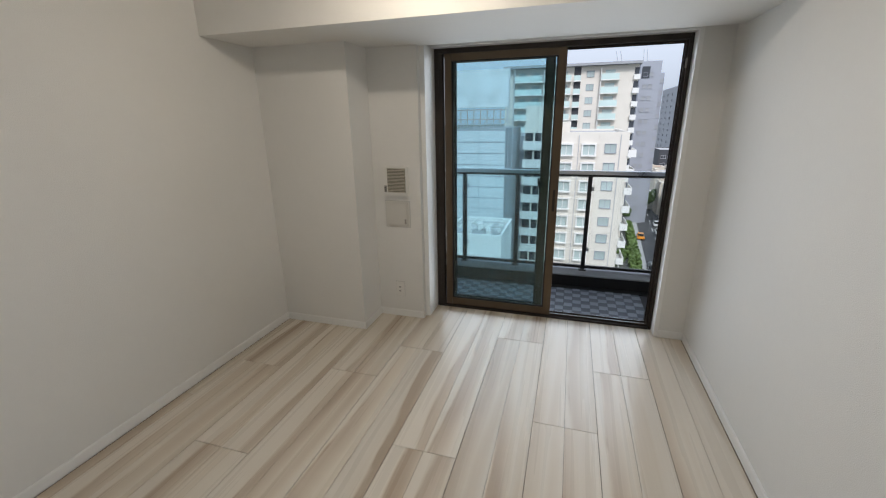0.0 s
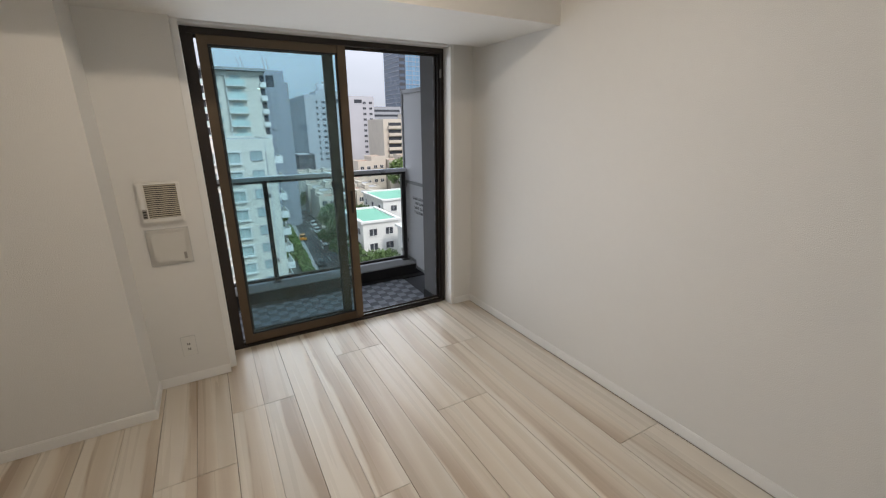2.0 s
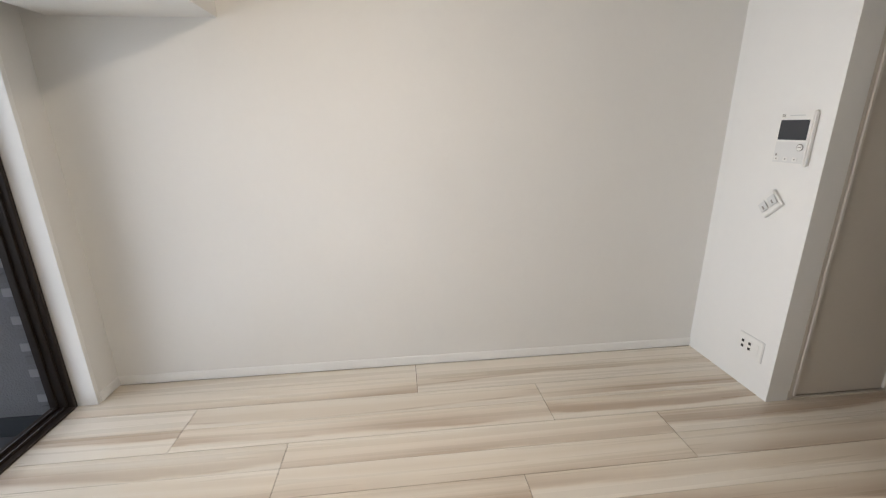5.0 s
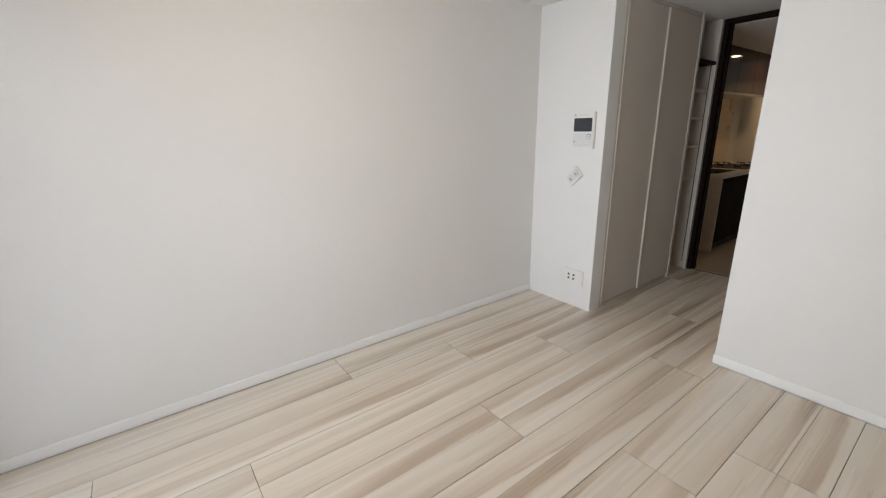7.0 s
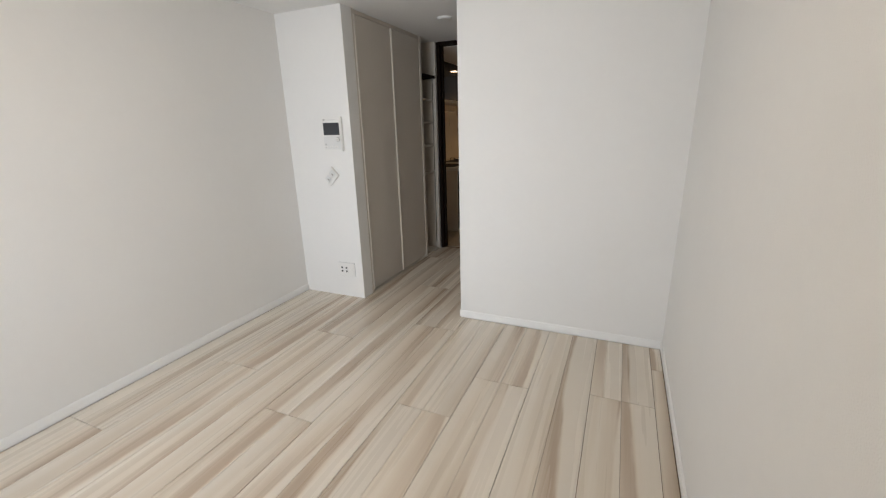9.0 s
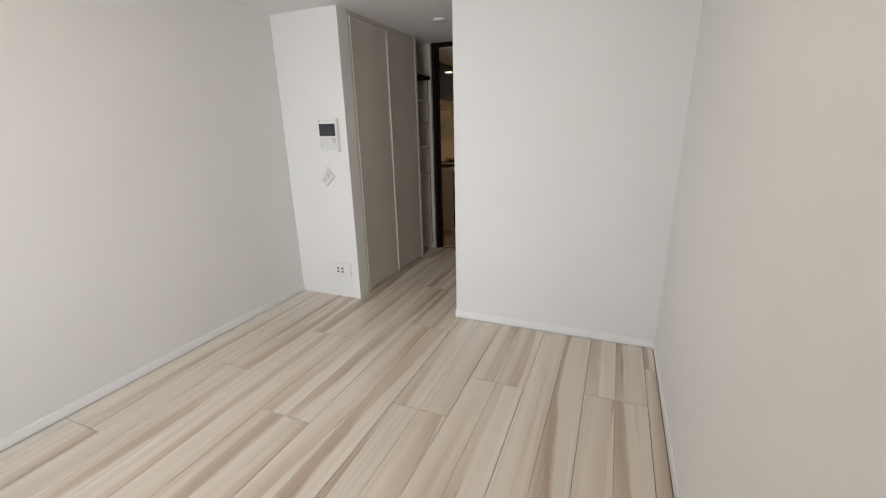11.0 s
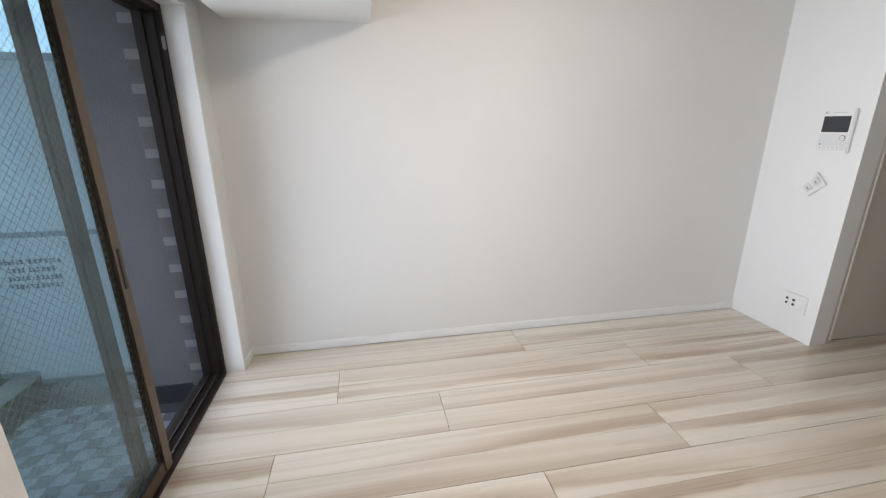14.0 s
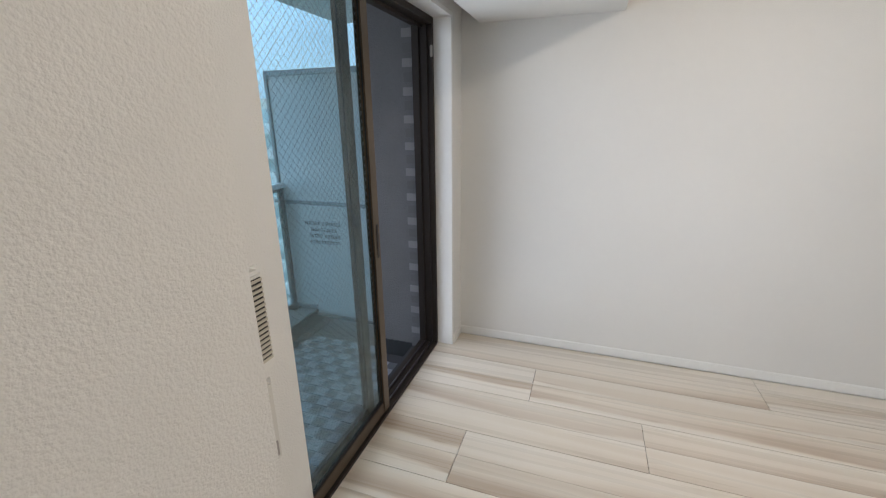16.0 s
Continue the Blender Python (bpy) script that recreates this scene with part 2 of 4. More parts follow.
RAIL_BRONZE = surface("rail_bronze", (0.05, 0.048, 0.047), 0.38, metal=0.4, vary=0.1)
RAIL_TOP = surface("rail_cap", (0.74, 0.76, 0.79), 0.3, metal=0.9, vary=0.06)
BALCONY_A = surface("balcony_tile_pale", (0.265, 0.29, 0.335), 0.6, vary=0.14, scale=10.0, each=0.35)
BALCONY_B = surface("balcony_tile_dark", (0.115, 0.128, 0.155), 0.6, vary=0.16, scale=10.0, each=0.35)
BALCONY_BED = surface("balcony_screed", (0.06, 0.063, 0.07), 0.85, vary=0.12)
KERB = surface("balcony_kerb", (0.30, 0.305, 0.315), 0.8, vary=0.1, scale=5.0)
SOFFIT = surface("painted_concrete_soffit", (0.66, 0.655, 0.64), 0.85, vary=0.06, scale=3.0, bump=0.4, bump_scale=60, bump_size=0.004)
GUTTER = surface("gutter", (0.018, 0.018, 0.02), 0.7)


# ---- building helpers ----
def box(bm, x0, x1, y0, y1, z0, z1, slot=0):
    """Adds one box to a bmesh."""
    v = [bm.verts.new((x, y, z)) for x in (x0, x1) for y in (y0, y1) for z in (z0, z1)]
    for i in ((0, 1, 3, 2), (4, 6, 7, 5), (0, 4, 5, 1), (2, 3, 7, 6), (0, 2, 6, 4), (1, 5, 7, 3)):
        bm.faces.new([v[k] for k in i]).material_index = slot
    return v


def boxes(*spans, bevel=0.0):
    bm = bmesh.new()
    for s in spans:
        box(bm, *s)
    if bevel:
        bmesh.ops.bevel(bm, geom=bm.edges[:], offset=bevel, segments=2, affect="EDGES", clamp_overlap=True)
    return bm


def rod(bm, a, b, r, sides=10, r2=None):
    """Adds a round bar from a to b."""
    a, b = Vector(a), Vector(b)
    m = Matrix.Translation((a + b) / 2) @ (b - a).to_track_quat("Z", "Y").to_matrix().to_4x4()
    bmesh.ops.create_cone(bm, cap_ends=True, segments=sides, radius1=r, radius2=r if r2 is None else r2, depth=(b - a).length, matrix=m)
    return bm


def mesh_of(name, bm, *materials):
    bmesh.ops.recalc_face_normals(bm, faces=bm.faces[:])
    me = bpy.data.meshes.new(name)
    bm.to_mesh(me)
    bm.free()
    for m in materials:
        me.materials.append(m)
    return me


def origin_of(ob):
    p = Vector((0, 0, 0))
    while ob is not None:
        p = p + ob.location
        ob = ob.parent
    return p


def thing(name, at, label, category, group="", kind=""):
    ob = new(name)
    ob.location = at
    ob.empty_display_size = 0.1
    return tagged(ob, label, category, group, kind)


def part(name, bm, material, parent, label=""):
    """One mesh under a thing or part; the bmesh is in world places and is moved to the parent's origin."""
    bmesh.ops.translate(bm, verts=bm.verts[:], vec=-origin_of(parent))
    ob = new(name, mesh_of(name, bm, *(material if isinstance(material, (list, tuple)) else (material,))))
    ob.parent = parent
    return tagged(ob, label)


def placed(name, mesh, parent, at, turn=0.0):
    """A repeat of a mesh under a parent, at a place given in the world."""
    ob = new(name, mesh)
    ob.parent = parent
    ob.location = Vector(at) - origin_of(parent)
    ob.rotation_euler = (0, 0, turn)
    return ob


def setting(name, bm, material, label=""):
    ob = new(name, mesh_of(name, bm, *(material if isinstance(material, (list, tuple)) else (material,))))
    return tagged(ob, label, kind="structure")


def smooth(ob):
    for p in ob.data.polygons:
        p.use_smooth = True
    return ob


# ---- the room ----
XE, XW, YB, YS, ZC = 0.857, -2.085, -0.632, 3.04, 2.30
SILL = 3.145                    # inner face of the window frame
BEAM_Y, BEAM_Z, BEAM_BACK = 2.163, 1.992, 2.93
HALL_W, HALL_E, DOOR_Y = -0.686, 0.233, -2.335

setting("wall_east", boxes((XE, XE + 0.15, YB - 0.0, 3.35, -0.12, 2.46)), WALLPAPER, "white textured wallpaper wall, plain and bare")
setting("wall_west", boxes((XW - 0.15, XW, -0.585, 3.35, -0.12, 2.46)), WALLPAPER, "white textured wallpaper wall, plain and bare")
setting("pillar", boxes((XW, -1.397, 2.588, 3.35, -0.12, 2.46)), WALLPAPER, "square white wallpapered column beside the window")
setting("wall_window_west", boxes((-1.397, -1.026, 2.876, 3.35, -0.12, 2.46)), WALLPAPER, "narrow white wall with vent, cover and outlet")
setting("wall_window_east", boxes((0.694, XE, YS, 3.35, -0.12, 2.46)), WALLPAPER, "narrow white wall beside the window")
setting("wall_over_window", boxes((-1.022, 0.694, YS, 3.35, 2.022, 2.46)), WALLPAPER, "white wall strip over the window")
setting("beam", boxes((XW, XE, BEAM_Y, BEAM_BACK, BEAM_Z, 2.40), (XW, -1.018, BEAM_BACK, 2.99, BEAM_Z, 2.40)), WALLPAPER, "white wallpapered ceiling beam along the window wall")
setting("curtain_recess", boxes((-1.022, XE, BEAM_BACK, YS, 2.10, 2.40)), WALLPAPER, "white recess over the curtain rail")
setting("wall_back_east", boxes((HALL_E, XE, YB - 0.13, YB, -0.12, 2.46)), WALLPAPER, "short white wall with intercom and sockets")
setting("wall_back_west", boxes((XW - 0.15, HALL_W, -2.42, -0.585, -0.12, 2.46)), WALLPAPER, "white wallpapered wall with an outer corner")
setting("ceiling", boxes((-2.25, 1.05, -5.2, 3.35, ZC, 2.46)), CEILING, "flat white ceiling")
setting("closet_back_wall", boxes((0.95, 1.05, -5.2, YB - 0.13, -0.12, 2.46)), WALLPAPER, "plain wall behind closet and kitchen")
setting("closet_side_wall", boxes((0.27, 0.95, -1.945, -1.915, 0.0, ZC)), WALLPAPER, "plain partition between closet and niche")
setting("kitchen_wall_south", boxes((-2.25, 1.05, -5.3, -5.2, -0.12, 2.46)), WALLPAPER, "plain end wall of the kitchen")
setting("kitchen_wall_west", boxes((-1.05, -0.95, -5.2, -2.42, -0.12, 2.46)), WALLPAPER, "plain side wall of the kitchen")
# Unseen wall and roof slab, added to keep the sun off the balcony.
setting("sun_block_wall", boxes((-3.5, 2.2, 3.18, 3.35, 2.46, 7.0)), CONCRETE_DARK, "unseen grey wall added above the window to block the sun")
setting("sun_block_slab", boxes((-3.5, 2.2, -6.0, 3.18, 2.46, 2.62)), CONCRETE_DARK, "unseen slab added over the flat to block the sun")
setting("facade_side_west", boxes((-3.5, XW - 0.15, 3.18, 3.35, -3.0, 2.46)), CONCRETE_DARK, "plain grey outer wall")
setting("facade_side_east", boxes((1.007, 2.2, 3.18, 3.35, -3.0, 2.46)), CONCRETE_DARK, "plain grey outer wall")


def baseboard(x0, x1, y0, y1, axis, sign, name="baseboard"):
    """A skirting with a small step at its top; axis and sign give the side that it stands out to."""
    t, h = 0.008, 0.058
    bm = bmesh.new()
    for d, z0, z1 in ((t, 0.003, h - 0.006), (t * 0.7, h - 0.006, h)):
        if axis == "x":
            box(bm, min(x0, x0 + sign * d), max(x0, x0 + sign * d), y0, y1, z0, z1)
        else:
            box(bm, x0, x1, min(y0, y0 + sign * d), max(y0, y0 + sign * d), z0, z1)
    return setting(name, bm, BASEBOARD, "low white skirting board")


baseboard(XE, 0, YB, YS, "x", -1)
baseboard(XW, 0, -0.585, 2.588, "x", 1)
baseboard(XW + 0.008, -1.397, 2.588, 0, "y", -1)
baseboard(-1.397, 0, 2.588 - 0.008, 2.876, "x", 1)
baseboard(-1.397 + 0.008, -1.026, 2.876, 0, "y", -1)
baseboard(0.694, XE - 0.008, YS, 0, "y", -1)
baseboard(XW + 0.008, HALL_W, -0.585, 0, "y", 1)
baseboard(HALL_W, 0, -2.30, -0.585, "x", 1)

# white window lining
lining = thing("window_lining", (-0.16, 3.05, 0), "white lining boards round the window opening", "trim", kind="structure")
part("side_board", boxes((-1.026, -0.992, 2.93, SILL, 0.0, 2.0), bevel=0.0015), WHITE_TRIM, lining)
part("side_board", boxes((0.668, 0.694, YS, SILL, 0.0, 2.0), bevel=0.0015), WHITE_TRIM, lining)
part("head_board", boxes((-1.022, 0.694, YS, SILL, 2.0, 2.022), bevel=0.0015), WHITE_TRIM, lining)

# ---- balcony window: frame and two sliding leaves, both pushed west ----
window = thing("window_1", (-0.16, 3.2, 0), "bronze sliding balcony window, standing half open", "window", kind="structure")
FX0, FX1, FZ1 = -0.992, 0.668, 2.0
part("frame_jamb", boxes((FX0, FX0 + 0.034, SILL, 3.27, 0.0, FZ1), (FX0 + 0.034, FX0 + 0.060, 3.194, 3.202, 0.03, FZ1 - 0.03), (FX0 + 0.034, FX0 + 0.062, SILL, 3.150, 0.013, FZ1 - 0.035), bevel=0.002), BRONZE_DARK, window)
part("frame_jamb", boxes((FX1 - 0.022, FX1, SILL, 3.27, 0.0, FZ1), (FX1 - 0.036, FX1 - 0.022, 3.172, 3.182, 0.03, FZ1 - 0.03), (FX1 - 0.036, FX1 - 0.022, 3.222, 3.232, 0.03, FZ1 - 0.03), bevel=0.002), BRONZE_DARK, window)
part("frame_head", boxes((FX0 + 0.034, FX1 - 0.022, SILL, 3.27, FZ1 - 0.034, FZ1), (FX0 + 0.034, FX1 - 0.022, 3.2, 3.208, FZ1 - 0.05, FZ1 - 0.034), bevel=0.002), BRONZE_DARK, window)
part("frame_sill", boxes((FX0 + 0.034, FX1 - 0.022, SILL, 3.27, -0.02, 0.012), (FX0 + 0.034, FX1 - 0.022, 3.176, 3.182, 0.012, 0.026), (FX0 + 0.034, FX1 - 0.022, 3.222, 3.228, 0.012, 0.026)), BRONZE_DARK, window)
for y in (3.1765, 3.2225):
    part("track", boxes((FX0 + 0.036, FX1 - 0.024, y, y + 0.005, 0.026, 0.0285)), CHROME, window, "bright steel running track")
part("keeper", boxes((FX1 - 0.03, FX1 - 0.020, SILL - 0.004, SILL + 0.012, 1.80, 1.86), bevel=0.003), PLASTIC_GREY, window, "small grey frame stop")


def leaf(x0, x1, y0, y1, inner):
    sash = part("sash", boxes((x0, x0 + 0.052, y0, y1, 0.022, 1.972), bevel=0.003), BRONZE, window, "bronze sliding leaf with tinted wired glass")
    part("stile", boxes((x1 - 0.056, x1, y0, y1, 0.022, 1.972), (x1 - 0.066, x1 - 0.056, y0 + 0.008, y1 - 0.008, 0.09, 1.93), bevel=0.002), BRONZE, sash)
    part("top_rail", boxes((x0 + 0.052, x1 - 0.056, y0 + 0.004, y1 - 0.004, 1.918, 1.972), bevel=0.002), BRONZE, sash)
    part("bottom_rail", boxes((x0 + 0.052, x1 - 0.056, y0 + 0.004, y1 - 0.004, 0.022, 0.082), bevel=0.002), BRONZE, sash)
    ym = (y0 + y1) / 2
    gx0, gx1, gz0, gz1 = x0 + 0.052, x1 - 0.056, 0.082, 1.918
    part("gasket", boxes((gx0, gx1, ym - 0.012, ym + 0.012, gz0, gz0 + 0.008), (gx0, gx1, ym - 0.012, ym + 0.012, gz1 - 0.008, gz1), (gx0, gx0 + 0.008, ym - 0.012, ym + 0.012, gz0, gz1), (gx1 - 0.008, gx1, ym - 0.012, ym + 0.012, gz0, gz1)), RUBBER, sash)
    pane = part("pane", boxes((gx0 + 0.002, gx1 - 0.002, ym - 0.0034, ym + 0.0034, gz0 + 0.002, gz1 - 0.002)), TEAL_GLASS if inner else OUTER_GLASS, sash, "blue-green tinted glass pane" if inner else "clear glass pane")
    pane.visible_shadow = False
    if inner:
        bm = bmesh.new()
        step, w, cx, cz = 0.030, 0.00038, (gx0 + gx1) / 2, (gz0 + gz1) / 2
        hw, hh = (gx1 - gx0) / 2 - 0.004, (gz1 - gz0) / 2 - 0.004
        for s in (1, -1):
            k = -(hw + hh)
            while k < hw + hh:
                xa, xb = max(-hw, k - hh), min(hw, k + hh)
                if xb - xa > 0.01:
                    za, zb = s * (k - xa), s * (k - xb)
                    p, q = Vector((cx + xa, ym - 0.0048, cz + za)), Vector((cx + xb, ym - 0.0048, cz + zb))
                    side = Vector((s, 0, 1)).normalized() * w
                    vs = [bm.verts.new(v) for v in (p - side, p + side, q + side, q - side)]
                    vd = [bm.verts.new(v.co + Vector((0, 2 * w, 0))) for v in vs]
                    for i in range(4):
                        bm.faces.new((vs[i], vs[(i + 1) % 4], vd[(i + 1) % 4], vd[i]))
                    bm.faces.new(vs[::-1])
                    bm.faces.new(vd)
                k += step
        wires = part("wire_mesh", bm, WIRE, sash)
        tagged(wires, kind="stuff")
        part("pull", boxes((x1 - 0.036, x1 - 0.018, y0 - 0.004, y0, 0.86, 1.02), bevel=0.003), BRONZE_DARK, sash)
    else:
        part("crescent_lock", boxes((x1 - 0.074, x1 - 0.03, y0 - 0.010, y0, 1.03, 1.075), (x1 - 0.080, x1 - 0.066, y0 - 0.010, y0 - 0.002, 1.045, 1.095), bevel=0.002), BRONZE_DARK, sash)
    return sash


leaf(-0.917, -0.067, 3.152, 3.190, True)
leaf(-0.905, -0.140, 3.205, 3.243, False)

# curtain rail in the recess
rail = thing("curtain_rail", (-0.1, 2.985, 2.06), "dark metal curtain rail with runners over the window", "curtain rail")
part("track", boxes((-1.0, 0.74, 2.972, 2.998, 2.062, 2.082), (-1.0, 0.74, 2.972, 2.978, 2.054, 2.062), (-1.0, 0.74, 2.992, 2.998, 2.054, 2.062)), BRONZE, rail)
part("end_cap", boxes((0.74, 0.752, 2.968, 3.002, 2.048, 2.086), bevel=0.003), BRONZE_DARK, rail)
for k in range(9):
    bm = boxes((0.66 - 0.018 * k, 0.668 - 0.018 * k, 2.981, 2.989, 2.036, 2.062))
    part("runner", bm, PLASTIC_GREY, rail)
for x in (-0.9, -0.1, 0.64):
    part("bracket", boxes((x - 0.012, x + 0.012, 2.975, 2.995, 2.082, 2.10)), CHROME, rail)

# ---- things on the walls ----
WY = 2.876


def vent():
    x0, x1, z0, z1 = -1.302, -1.114, 0.985, 1.198
    t = thing("wall_vent", (-1.208, WY, z0), "cream plastic wall vent with tan louvres beside the window", "vent")
    body = part("body", boxes((x0, x1, WY - 0.034, WY, z0, z1), bevel=0.008), PLASTIC, t)
    part("back_flange", boxes((x0 - 0.008, x1 + 0.006, WY - 0.01, WY, z0 - 0.01, z1 + 0.006), bevel=0.004), PLASTIC, t)
    part("grille", boxes((-1.268, -1.128, WY - 0.036, WY - 0.034, 1.012, 1.186)), SLOT, t)
    n = 17
    for k in range(n):
        z = 1.016 + k * (0.166 / (n - 1))
        part("slat", boxes((-1.268, -1.128, WY - 0.0388, WY - 0.036, z - 0.0026, z + 0.0026)), LOUVRE, t, "tan louvre")
    part("lever", boxes((-1.294, -1.274, WY - 0.040, WY - 0.034, 1.012, 1.062), bevel=0.002), PLASTIC_GREY, t, "small grey sliding lever")
    for k in range(3):
        part("lever_ridge", boxes((-1.291, -1.277, WY - 0.043, WY - 0.040, 1.018 + 0.014 * k, 1.024 + 0.014 * k)), SLOT, t)


def cover():
    x0, x1, z0, z1 = -1.306, -1.113, 0.745, 0.943
    t = thing("wall_cover", (-1.21, WY, z0), "cream plastic square duct cover below the vent", "vent cover")
    # Grey rim behind the flange: the cover's outline shadow, put into colour.
    part("shadow_rim", boxes((x0 - 0.003, x1 + 0.003, WY - 0.003, WY, z0 - 0.003, z1 + 0.003)), SWITCH_GREY, t)
    part("flange", boxes((x0, x1, WY - 0.012, WY, z0, z1), bevel=0.006), PLASTIC_DULL, t)
    part("lid", boxes((x0 + 0.016, x1 - 0.016, WY - 0.022, WY - 0.012, z0 + 0.016, z1 - 0.016), bevel=0.006), PLASTIC_DULL, t)
    part("latch", boxes((-1.150, -1.136, WY - 0.026, WY - 0.022, z0 + 0.028, z0 + 0.066), bevel=0.0015), PLASTIC_GREY, t, "small grey latch")


def outlet(name, x, z, w, y, face, gangs, label):
    """A wall plate with sockets; face is +1 where it looks towards +y, -1 towards -y."""
    t = thing(name, (x, y, z - 0.06), label, "outlet")
    ys = sorted((y, y + face * 0.008))
    part("plate", boxes((x - w / 2, x + w / 2, *ys, z - 0.06, z + 0.06), bevel=0.003), PLASTIC, t)
    # A slightly wider grey rim paints the thin shadow line round the plate.
    yg = sorted((y, y + face * 0.002))
    part("shadow_rim", boxes((x - w / 2 - 0.002, x + w / 2 + 0.002, *yg, z - 0.062, z + 0.062)), SWITCH_GREY, t)
    ys = sorted((y + face * 0.008, y + face * 0.011))
    for kind, gx in gangs:
        part("insert", boxes((gx - 0.011, gx + 0.011, *ys, z - 0.033, z + 0.033), bevel=0.001), PLASTIC, t)
        yh = sorted((y + face * 0.011, y + face * 0.0125))
        for dz in (-0.016, 0.016):
            if kind == "socket":
                for dx in (-0.0045, 0.0045):
                    part("slot", boxes((gx + dx - 0.0022, gx + dx + 0.0022, *yh, z + dz - 0.0065, z + dz + 0.0065)), SLOT, t)
            elif kind == "jack":
                part("slot", boxes((gx - 0.0085, gx + 0.0085, *yh, z + dz - 0.008, z + dz + 0.008), bevel=0.0006), SLOT, t)
    return t


vent()
cover()
outlet("wall_outlet", -1.217, 0.238, 0.07, WY, -1, (("socket", -1.217),), "white double wall outlet low beside the window")
outlet("wall_outlet", 0.392, 0.252, 0.164, YB, 1, (("jack", 0.438), ("jack", 0.392), ("plain", 0.346)), "white three-gang outlet plate with black jacks")


def intercom():
    t = thing("intercom", (0.398, YB, 1.262), "white video intercom panel with dark screen on wall", "intercom")
    x0, x1, z0, z1 = 0.304, 0.492, 1.262, 1.522
    body = part("body", boxes((x0, x1, YB, YB + 0.026, z0, z1), bevel=0.006), PLASTIC, t)
    part("screen", boxes((0.322, 0.474, YB + 0.026, YB + 0.0285, 1.386, 1.480), bevel=0.001), SCREEN, t, "dark display")
    part("speaker", boxes((0.352, 0.43, YB + 0.026, YB + 0.0275, 1.499, 1.503)), SWITCH_GREY, t)
    for k in range(4):
        part("speaker_slot", boxes((0.456 + 0.005 * k, 0.458 + 0.005 * k, YB + 0.026, YB + 0.0272, 1.494, 1.508)), PLASTIC_GREY, t)
    part("control_pad", boxes((0.318, 0.478, YB + 0.026, YB + 0.0275, 1.276, 1.376), bevel=0.001), PAD_GREY, t, "off-white control pad")
    ring = smooth(part("talk_button", rod(bmesh.new(), (0.342, YB + 0.0275, 1.352), (0.342, YB + 0.031, 1.352), 0.017, 20), PLASTIC_GREY, t, "round grey talk button"))
    part("cap", rod(bmesh.new(), (0.342, YB + 0.031, 1.351), (0.342, YB + 0.0325, 1.351), 0.0135, 20), PLASTIC, ring)
    part("mark", boxes((0.334, 0.350, YB + 0.0325, YB + 0.0332, 1.350, 1.354)), PLASTIC_GREY, ring)
    for x in (0.345, 0.395, 0.445):
        b = part("button", boxes((x, x + 0.026, YB + 0.0275, YB + 0.030, 1.284, 1.304), bevel=0.001), PLASTIC, t)
        part("mark", boxes((x + 0.009, x + 0.017, YB + 0.030, YB + 0.0308, 1.291, 1.297)), PLASTIC_GREY, b)
    part("emergency_mark", boxes((0.459, 0.466, YB + 0.0275, YB + 0.0295, 1.308, 1.320)), PLASTIC_GREY, t)


intercom()


def hanging_switch():
    """A switch plate that hangs askew by its cable."""
    t = thing("switch_plate", (0.456, YB, 1.06), "white switch plate hanging askew below the intercom", "switch")
    turn = Matrix.Translation((0.456, YB, 1.06)) @ Matrix.Rotation(radians(-46), 4, "Y")

    def turned(bm):
        bmesh.ops.transform(bm, matrix=turn, verts=bm.verts[:])
        return bm

    part("plate", turned(boxes((-0.05, 0.05, 0.0, 0.022, -0.063, 0.063), bevel=0.004)), PLASTIC, t)
    for z in (-0.030, 0.030):
        rocker = part("rocker", turned(boxes((-0.026, 0.026, 0.022, 0.026, z - 0.024, z + 0.024), bevel=0.002)), PAD_GREY, t, "off-white rocker")
        part("marker", turned(boxes((-0.016, 0.004, 0.026, 0.0268, z - 0.007, z + 0.003))), PLASTIC_GREY, rocker)


hanging_switch()

# ---- hall: closet, niche, door frame ----
def closet():
    x = HALL_E
    t = thing("closet", (0.5, -1.3, 0), "built-in closet with two tall greige sliding doors", "closet")
    part("casing", boxes((x + 0.0, x + 0.04, YB - 0.13 - 0.022, YB - 0.13, 0.0, ZC), (x - 0.004, x + 0.036, -0.756, YB - 0.128, 0.0, 0.06), bevel=0.002), DOOR_PANEL, t)
    part("head", boxes((x + 0.01, x + 0.05, -1.915, -0.784, 2.272, ZC), bevel=0.002), DOOR_PANEL, t)
    part("end_casing", boxes((x, x + 0.04, -1.945, -1.912, 0.0, ZC), bevel=0.002), DOOR_PANEL, t)
    part("floor_track", boxes((x + 0.012, x + 0.05, -1.912, -0.784, 0.0, 0.012)), DOOR_PANEL, t)
    for y0, y1, dx in ((-1.342, -0.784, 0.0), (-1.910, -1.345, 0.0)):
        d = part("door", boxes((x + 0.008 + dx, x + 0.034 + dx, y0, y1, 0.022, 2.268), bevel=0.002), DOOR_PANEL, t, "tall plain greige door leaf")
        part("pull", boxes((x - 0.004 + dx, x + 0.010 + dx, y1 - 0.020, y1 - 0.003, 0.024, 2.266), bevel=0.002), DOOR_EDGE, d, "pale full-height edge pull")
    part("door_stop", boxes((x - 0.012, x + 0.012, -1.908, -1.885, 0.0, 0.035), bevel=0.004), DOOR_PANEL, t)
    part("liner", boxes((0.90, 0.94, -1.912, -0.77, 0.0, ZC), (0.30, 0.90, -0.782, -0.768, 0.0, ZC)), WALLPAPER, t)


closet()


